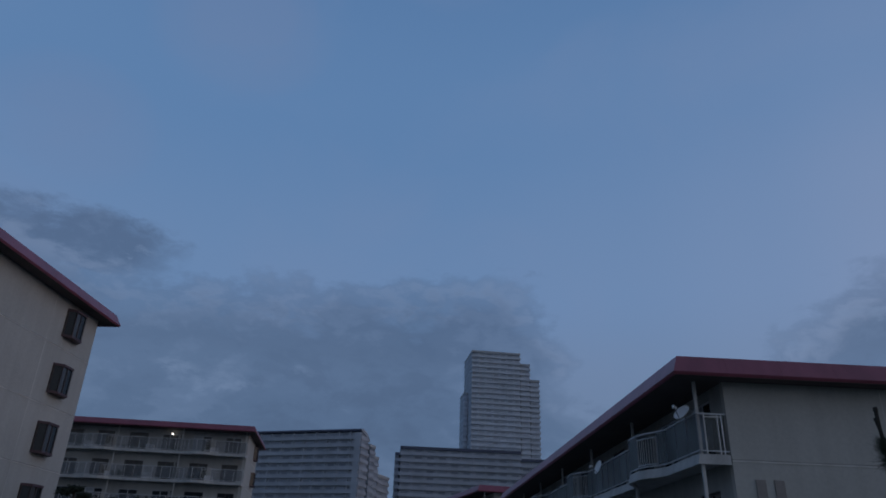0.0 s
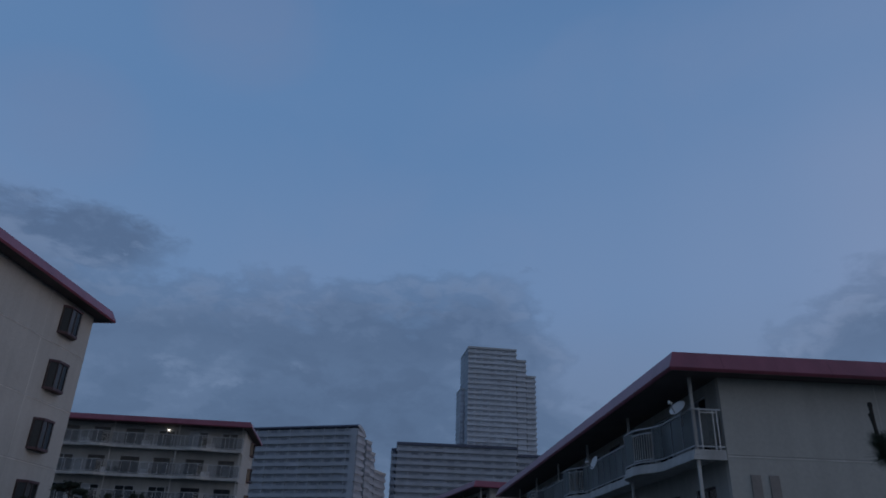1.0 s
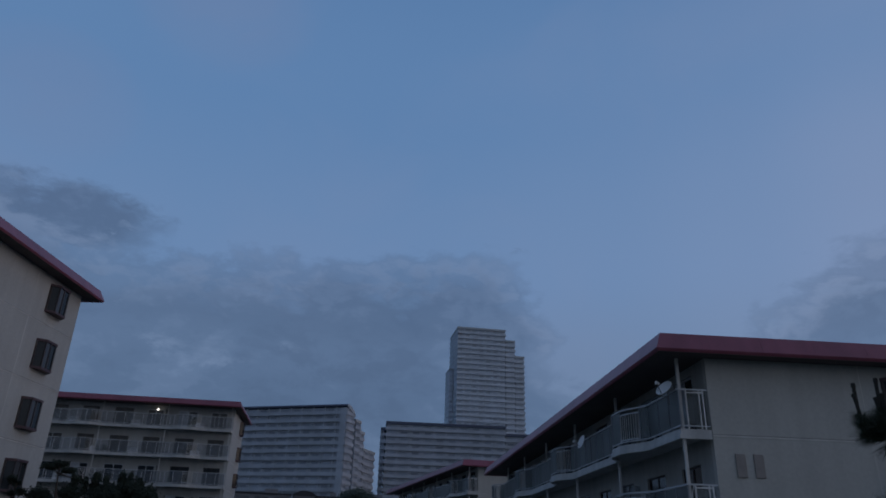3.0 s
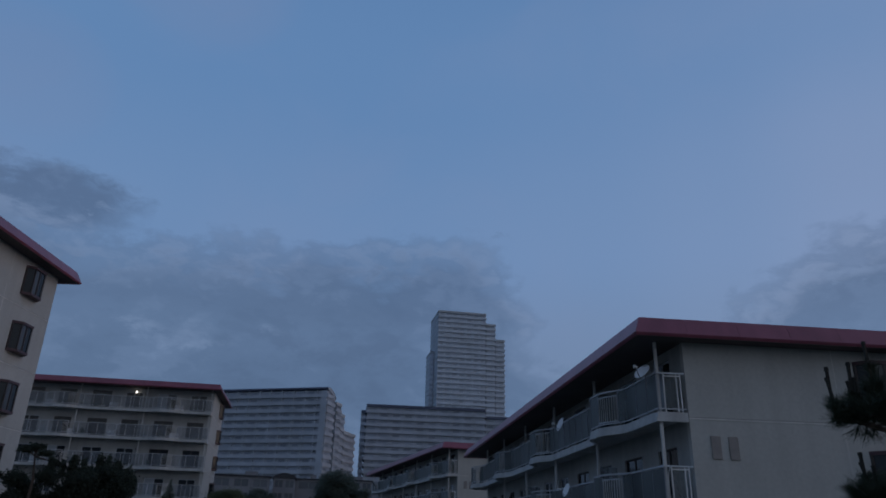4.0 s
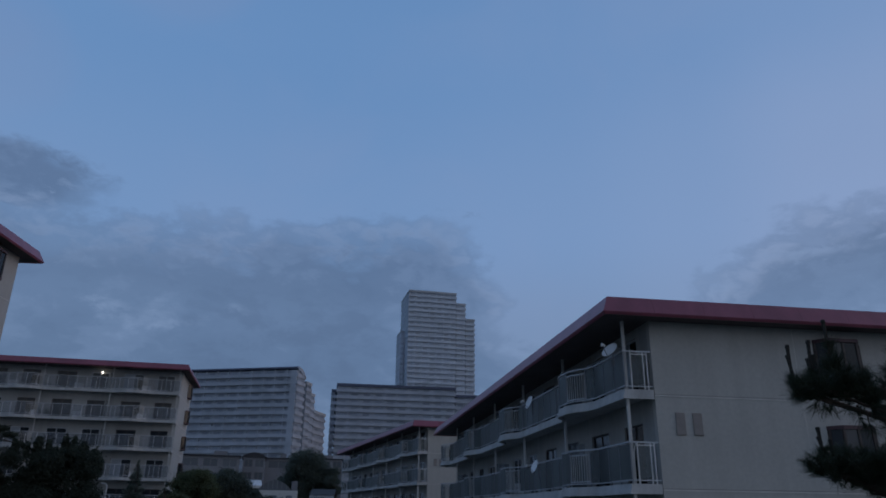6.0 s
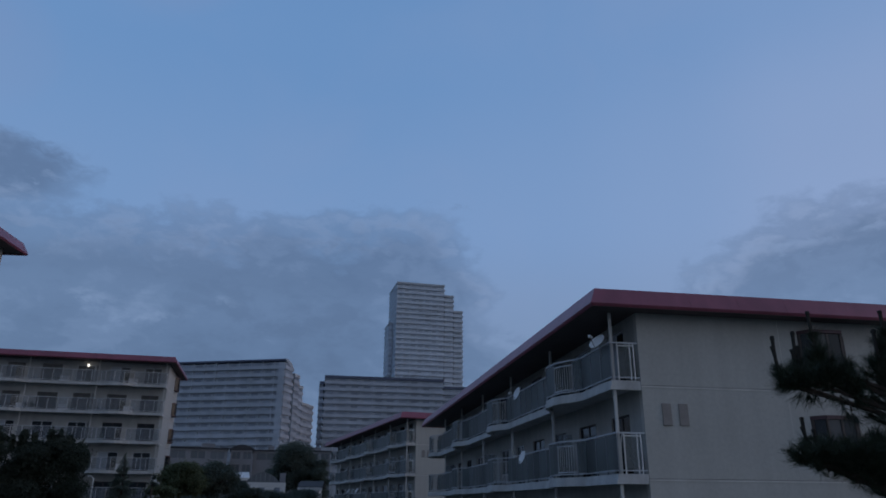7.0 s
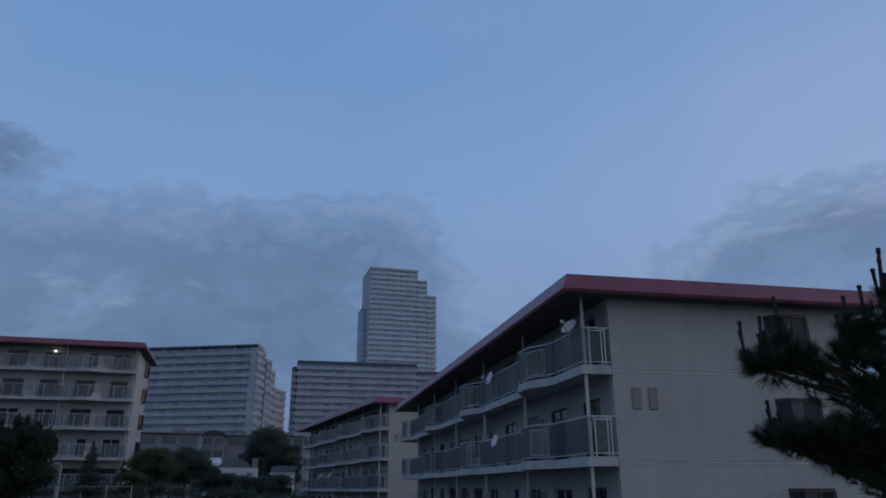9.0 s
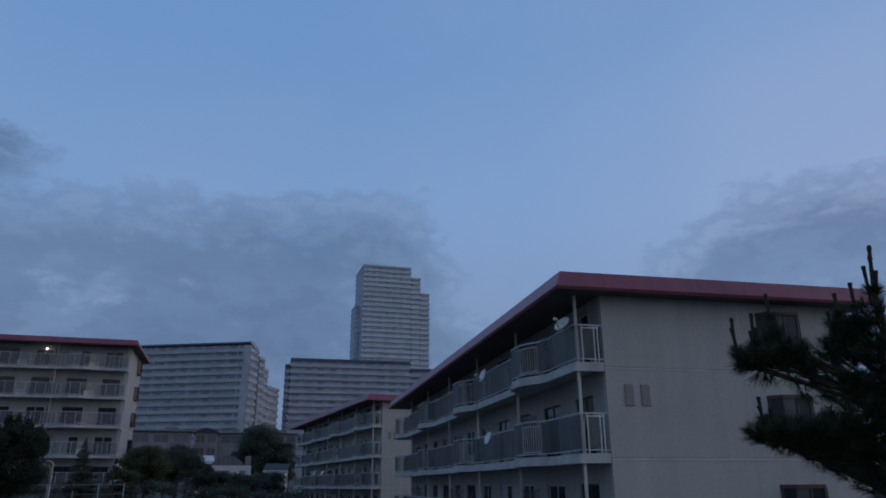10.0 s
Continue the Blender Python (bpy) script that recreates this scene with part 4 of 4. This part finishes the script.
def low_building(label, az0, az1, slope, dist, depth, rows, cols, mat, win, roof_mat, lift=0.35, vault=0.0):
    a, c = at(az0, slope, dist), at(az1, slope, dist)
    w = (c - a).length
    turn = math.degrees(math.atan2(c.y - a.y, c.x - a.x))
    z0 = ground_height(a.x, a.y) - 0.3
    h = a.z - z0
    b = thing("low_building", pose(a.x, a.y, z0, 0, 0, turn), label, "building", "low buildings")
    fh = 3.1
    holes = []
    for r in range(rows):
        for k in range(cols):
            s = w / cols
            z = h - 0.55 - fh * r
            holes.append((s * (k + 0.14), s * (k + 0.86), z - 1.7, z))
    bm = bmesh.new()
    pierced(bm, w, 0, h, 0.25, holes, lambda s, d, q: (s, d, q))
    part("wall", bm, mat, b)
    part("wall", bm_box(0, w, depth - 0.25, depth, 0, h), mat, b)
    for x in (0, w - 0.25):
        part("wall", bm_box(x, x + 0.25, 0.251, depth - 0.251, 0, h), mat, b)
    if vault:
        part("roof", vaulted(-lift, w + lift, -lift, depth + lift, h, vault), roof_mat, b)
    else:
        part("roof", bm_box(-lift, w + lift, -lift, depth + lift, h, h + 0.3), roof_mat, b)
        part("roof_plant", bm_box(w * 0.55, w * 0.78, depth * 0.3, depth * 0.6, h + 0.3, h + 1.5), mat, b)
    for s0, s1, za, zb in holes:
        o = thing_part("window", b)
        part("pane", bm_box(s0, s1, 0.14, 0.16, za, zb), win, o)
        m = (s0 + s1) / 2
        part("window_frame", bm_box(m - 0.04, m + 0.04, 0.10, 0.139, za, zb), GREY, o)
    return b


low_building("long low dark building with a band of windows", -10.9, -6.75, 0.0665, 185, 12, 2, 3, HOUSE, FAR_PANE, HOUSE_ROOF)
low_building("grey flats with an arched roof and rows of dark windows", -6.5, -4.9, 0.0665, 195, 12, 4, 2, HOUSE, FAR_PANE, HOUSE_ROOF, vault=1.1)
low_building("plain grey concrete building", -4.88, -2.9, 0.0655, 200, 10, 1, 1, HOUSE, FAR_PANE, HOUSE_ROOF)
low_building("dark grey building behind the trees", -2.4, 0.9, 0.066, 230, 12, 2, 4, HOUSE, FAR_PANE, HOUSE_ROOF)


def gable_house(label, az, slope, dist, w, depth, eave, turn, wall, roof_m):
    p = at(az, slope, dist)
    z0 = ground_height(p.x, p.y) - 0.3
    top = p.z - z0
    h = top - eave
    b = thing("house", pose(p.x, p.y, z0, 0, 0, turn), label, "house", "low houses")
    bm = bmesh.new()
    pierced(bm, w, 0, h, 0.2, [(w * 0.15, w * 0.4, h - 1.7, h - 0.5), (w * 0.6, w * 0.85, h - 1.7, h - 0.5)], lambda s, d, q: (s - w / 2, d - depth / 2, q))
    part("wall", bm, wall, b)
    part("wall", bm_box(-w / 2, w / 2, depth / 2 - 0.2, depth / 2, 0, h), wall, b)
    for x in (-1, 1):
        bm = bmesh.new()
        xs = (x * w / 2, x * (w / 2 - 0.2))
        pts = ((-depth / 2 + 0.201, 0), (depth / 2 - 0.201, 0), (depth / 2 - 0.201, h), (0, top - 0.12), (-depth / 2 + 0.201, h))
        A = [bm.verts.new((xs[0], y, z)) for y, z in pts]
        B = [bm.verts.new((xs[1], y, z)) for y, z in pts]
        bm.faces.new(A), bm.faces.new(B[::-1])
        for i in range(5):
            j = (i + 1) % 5
            bm.faces.new((A[i], A[j], B[j], B[i]))
        part("gable", bm, wall, b)
    for s in (-1, 1):
        bm = bmesh.new()
        e = 0.45
        pts = [(0, top), (s * (depth / 2 + e), h - e * eave / (depth / 2))]
        rows = [[bm.verts.new((x, y, z + d)) for y, z in pts for d in (0, -0.14)] for x in (-w / 2 - e, w / 2 + e)]
        a, c = rows
        for i, j in ((0, 1), (1, 3), (3, 2), (2, 0)):
            bm.faces.new((a[i], a[j], c[j], c[i]))
        bm.faces.new((a[0], a[2], a[3], a[1])), bm.faces.new((c[0], c[1], c[3], c[2]))
        part("roof", bm, roof_m, b)
    part("eave_board", bm_box(-w / 2 - 0.45, w / 2 + 0.45, -depth / 2 - 0.52, -depth / 2 - 0.46, h - 0.62, h - 0.2), PALE, b, "white eave board")
    for x in (-0.225, 0.225):
        part("window", bm_box(x * w - w * 0.125, x * w + w * 0.125, -depth / 2 + 0.1, -depth / 2 + 0.13, h - 1.7, h - 0.5), FAR_WIN, b)


PALE = material("pale_render", (0.62, 0.62, 0.62), 0.85, stain=0.1, stain_scale=0.4)
gable_house("white gabled house among trees", -5.65, 0.0385, 150, 2.3, 7, 1.0, 8, PALE, PALE)


def arched_hall():
    """A low hall with a barrel roof behind a white front wall."""
    a, c = at(-5.1, 0.0262, 120), at(-2.3, 0.0262, 120)
    w = (c - a).length
    z0 = ground_height(a.x, a.y) - 0.3
    h = a.z - z0
    b = thing("hall", pose(a.x, a.y, z0, 0, 0, math.degrees(math.atan2(c.y - a.y, c.x - a.x))), "low hall with a grey barrel roof and white walls", "building", "low buildings")
    holes = [(w * 0.30, w * 0.46, h - 1.5, h - 0.75), (w * 0.70, w * 0.86, h - 1.5, h - 0.75)]
    bm = bmesh.new()
    pierced(bm, w, 0, h, 0.2, holes, lambda s, d, q: (s, d, q))
    part("front_wall", bm, PALE, b)
    for x in (0, w - 0.2):
        part("side_wall", bm_box(x, x + 0.2, 0.201, 8.0, 0, h), PALE, b)
    part("rear_wall", bm_box(0.201, w - 0.201, 7.8, 8.0, 0, h), PALE, b)
    part("roof", vaulted(-0.2, w * 0.82, 0.25, 8.2, h + 0.003, 1.35), HALL_ROOF, b, "grey barrel roof with ribs")
    for k in range(1, 7):
        x = -0.2 + (w * 0.82 + 0.2) * k / 7
        rise = 1.35 * (1 - (2 * k / 7 - 1) ** 2)
        part("rib", bm_box(x - 0.06, x + 0.06, 0.19, 0.245, h + 0.01, h + 0.15 + rise), HOUSE, b)
    part("stair_head", bm_box(w * 0.84, w * 0.99, 1.0, 5.0, h + 0.003, h + 1.45), HOUSE, b)
    for s0, s1, za, zb in holes:
        part("window", bm_box(s0, s1, 0.1, 0.13, za, zb), FAR_WIN, b)


HALL_ROOF = material("weathered_sheet_roof", (0.15, 0.165, 0.18), 0.7, stain=0.2, stain_scale=0.5, streak=0.2)
arched_hall()
gable_house("low house with a dark roof among trees", -0.35, 0.0285, 112, 2.6, 6, 0.75, -4, PALE, HOUSE_ROOF)


# ---- the pine close by ----
def near_pine():
    rng = random.Random(77)
    foot = at(45.2, 0, 4.75)
    z0 = ground_height(foot.x, foot.y)
    t = thing("pine_tree", pose(foot.x, foot.y, z0 - 0.05), "dark young pine with upright brown candles", "tree")
    base = Vector((foot.x, foot.y, z0 - 0.05))
    D = 4.5
    top = at(44.4, 0.225, D) - base
    bm = bmesh.new()
    mid = Vector((0.05, -0.04, 1.5))
    tube(bm, (0, 0, 0), mid, 0.075, 0.05, 10)
    tube(bm, mid, top, 0.05, 0.012, 10)
    part("trunk", bm, BARK, t)
    verts, faces = [], []

    def needles(a, b, count, length, spread):
        d = (b - a).normalized()
        u = d.orthogonal().normalized()
        w = d.cross(u)
        for _ in range(count):
            p = a.lerp(b, rng.random() ** 0.8)
            t_ = rng.random() * math.tau
            side = u * math.cos(t_) + w * math.sin(t_)
            tilt = radians(spread * (0.55 + 0.75 * rng.random()))
            way = (d * math.cos(tilt) + side * math.sin(tilt) + Vector((0, 0, -0.10 * rng.random()))).normalized()
            ln = length * (0.7 + 0.45 * rng.random())
            cr = way.cross(Vector((rng.random() - 0.5, rng.random() - 0.5, rng.random() - 0.5))).normalized() * 0.0014
            n = len(verts)
            verts.extend([p - cr, p + cr, p + way * ln])
            faces.append((n, n + 1, n + 2))

    def twig(a, b, r0, r1):
        bm = bmesh.new()
        tube(bm, a, b, r0, r1, 6)
        part("branch", bm, BARK, t)

    def candle(a, b):
        bm = bmesh.new()
        k = a.lerp(b, 0.9)
        tube(bm, a, k, 0.0085, 0.0105, 7)
        tube(bm, k, b, 0.014, 0.011, 7)
        part("candle", bm, CANDLE, t, "upright brown pine candle")

    # clumps: bearing, rise, distance, half width, half height, shoots
    clumps = ((35.3, 0.146, 4.45, 0.07, 0.02, 8), (36.2, 0.143, 4.45, 0.11, 0.025, 16), (37.2, 0.146, 4.45, 0.13, 0.035, 22), (38.3, 0.142, 4.5, 0.11, 0.04, 16), (39.3, 0.132, 4.5, 0.09, 0.03, 9),
              (37.6, 0.168, 4.48, 0.035, 0.06, 9), (38.0, 0.158, 4.48, 0.05, 0.04, 8), (39.1, 0.152, 4.5, 0.03, 0.05, 4), (40.4, 0.126, 4.6, 0.09, 0.03, 6),
              (41.3, 0.150, 4.6, 0.06, 0.05, 10), (41.6, 0.168, 4.6, 0.035, 0.06, 7), (42.1, 0.180, 4.6, 0.03, 0.06, 6), (42.6, 0.148, 4.6, 0.10, 0.08, 26), (43.2, 0.178, 4.5, 0.03, 0.07, 7),
              (44.3, 0.185, 4.5, 0.06, 0.08, 12), (44.0, 0.150, 4.5, 0.14, 0.11, 42), (41.8, 0.100, 4.6, 0.11, 0.06, 18), (42.6, 0.105, 4.6, 0.14, 0.10, 36), (43.6, 0.075, 4.55, 0.22, 0.16, 70),
              (45.6, 0.100, 4.7, 0.26, 0.24, 90), (36.2, 0.052, 4.4, 0.09, 0.025, 11), (37.0, 0.050, 4.4, 0.12, 0.045, 20), (38.0, 0.052, 4.42, 0.14, 0.06, 28), (39.1, 0.050, 4.45, 0.15, 0.07, 32),
              (40.2, 0.052, 4.5, 0.15, 0.09, 36), (41.3, 0.050, 4.55, 0.16, 0.10, 40), (42.4, 0.040, 4.6, 0.17, 0.12, 48), (38.4, 0.036, 4.45, 0.13, 0.03, 16), (39.8, 0.026, 4.5, 0.13, 0.04, 20),
              (41.4, 0.012, 4.6, 0.12, 0.05, 22), (42.6, 0.0, 4.6, 0.13, 0.06, 28), (43.7, -0.004, 4.6, 0.16, 0.08, 40), (45.0, -0.016, 4.6, 0.24, 0.12, 50), (48.5, 0.10, 4.8, 0.34, 0.34, 80), (47.2, 0.005, 4.8, 0.35, 0.25, 60))
    for az, s, dist, rw, rh, count in clumps:
        c = at(az, s, dist) - base
        k = max(0.35, min(0.95, (c.z - 0.25) / top.z))
        root = mid * (k / 0.6) if k < 0.6 else mid.lerp(top, (k - 0.6) / 0.4)
        twig(root, c, 0.016, 0.008)
        for i in range(count):
            v = Vector((rng.gauss(0, 1), rng.gauss(0, 1), rng.gauss(0, 1))).normalized() * rng.random() ** 0.5
            p = c + Vector((v.x * rw, v.y * rw, v.z * rh))
            out = (Vector((v.x, v.y, 0.0)) * 0.8 + Vector((0, 0, 0.75 + 0.5 * v.z)) + Vector((rng.gauss(0, 0.25), rng.gauss(0, 0.25), rng.gauss(0, 0.2)))).normalized()
            tip = p + out * 0.07
            if i % 3 == 0:
                twig(c.lerp(p, 0.15), p, 0.007, 0.005)
            needles(p - out * 0.02, tip, 105, 0.080, 44)
    # candles: bearing and rise of the foot and of the tip
    for a0, s0, a1, s1 in ((34.85, 0.160, 34.82, 0.209), (34.95, 0.165, 34.72, 0.196), (36.15, 0.168, 36.24, 0.213), (36.1, 0.168, 36.0, 0.190), (36.35, 0.170, 36.45, 0.194),
                           (37.49, 0.205, 37.42, 0.237), (36.0, 0.075, 35.92, 0.105), (36.1, 0.072, 35.85, 0.094), (36.6, 0.078, 36.55, 0.090), (41.28, 0.168, 41.34, 0.206),
                           (41.97, 0.200, 41.94, 0.228), (43.07, 0.205, 43.05, 0.239), (44.38, 0.225, 44.69, 0.283), (44.12, 0.225, 44.08, 0.258), (44.61, 0.225, 44.79, 0.250), (44.5, 0.22, 44.6, 0.27)):
        a, b = at(a0, s0, D) - base, at(a1, s1, D) - base
        candle(a, b)
        needles(a - (b - a).normalized() * 0.025, a + (b - a) * 0.08, 130, 0.07, 62)
        twig(a - (b - a).normalized() * 0.06, a, 0.008, 0.008)
    # the leader's own needles
    for az, s in ((44.4, 0.215), (44.3, 0.195), (43.1, 0.195), (42.0, 0.19), (37.6, 0.19), (37.9, 0.178), (41.35, 0.155)):
        p = at(az, s, D) - base
        needles(p - Vector((0, 0, 0.08)), p + Vector((0, 0, 0.05)), 210, 0.09, 40)
    # drooping tufts under the boughs: bearing and rise of the tuft's foot
    for az, s in ((36.3, 0.130), (36.7, 0.127), (37.1, 0.126), (38.2, 0.126), (38.9, 0.120), (39.4, 0.116), (39.8, 0.122), (40.4, 0.126), (38.9, 0.026), (39.3, 0.022), (36.6, 0.045), (40.6, 0.012), (38.6, 0.105), (39.1, 0.098)):
        p = at(az, s + 0.011, D) - base
        q = p + Vector((rng.gauss(0, 0.012), rng.gauss(0, 0.012), -0.05))
        twig(p + Vector((0.0, 0.0, 0.06)), p, 0.006, 0.005)
        needles(p, q, 64, 0.10, 46)
    me = bpy.data.meshes.new("crown")
    me.from_pydata([tuple(v) for v in verts], [], faces)
    me.materials.append(NEEDLE)
    ob = new("crown", me)
    ob.parent = t
    ob["label"] = "dense dark green needles"


near_pine()
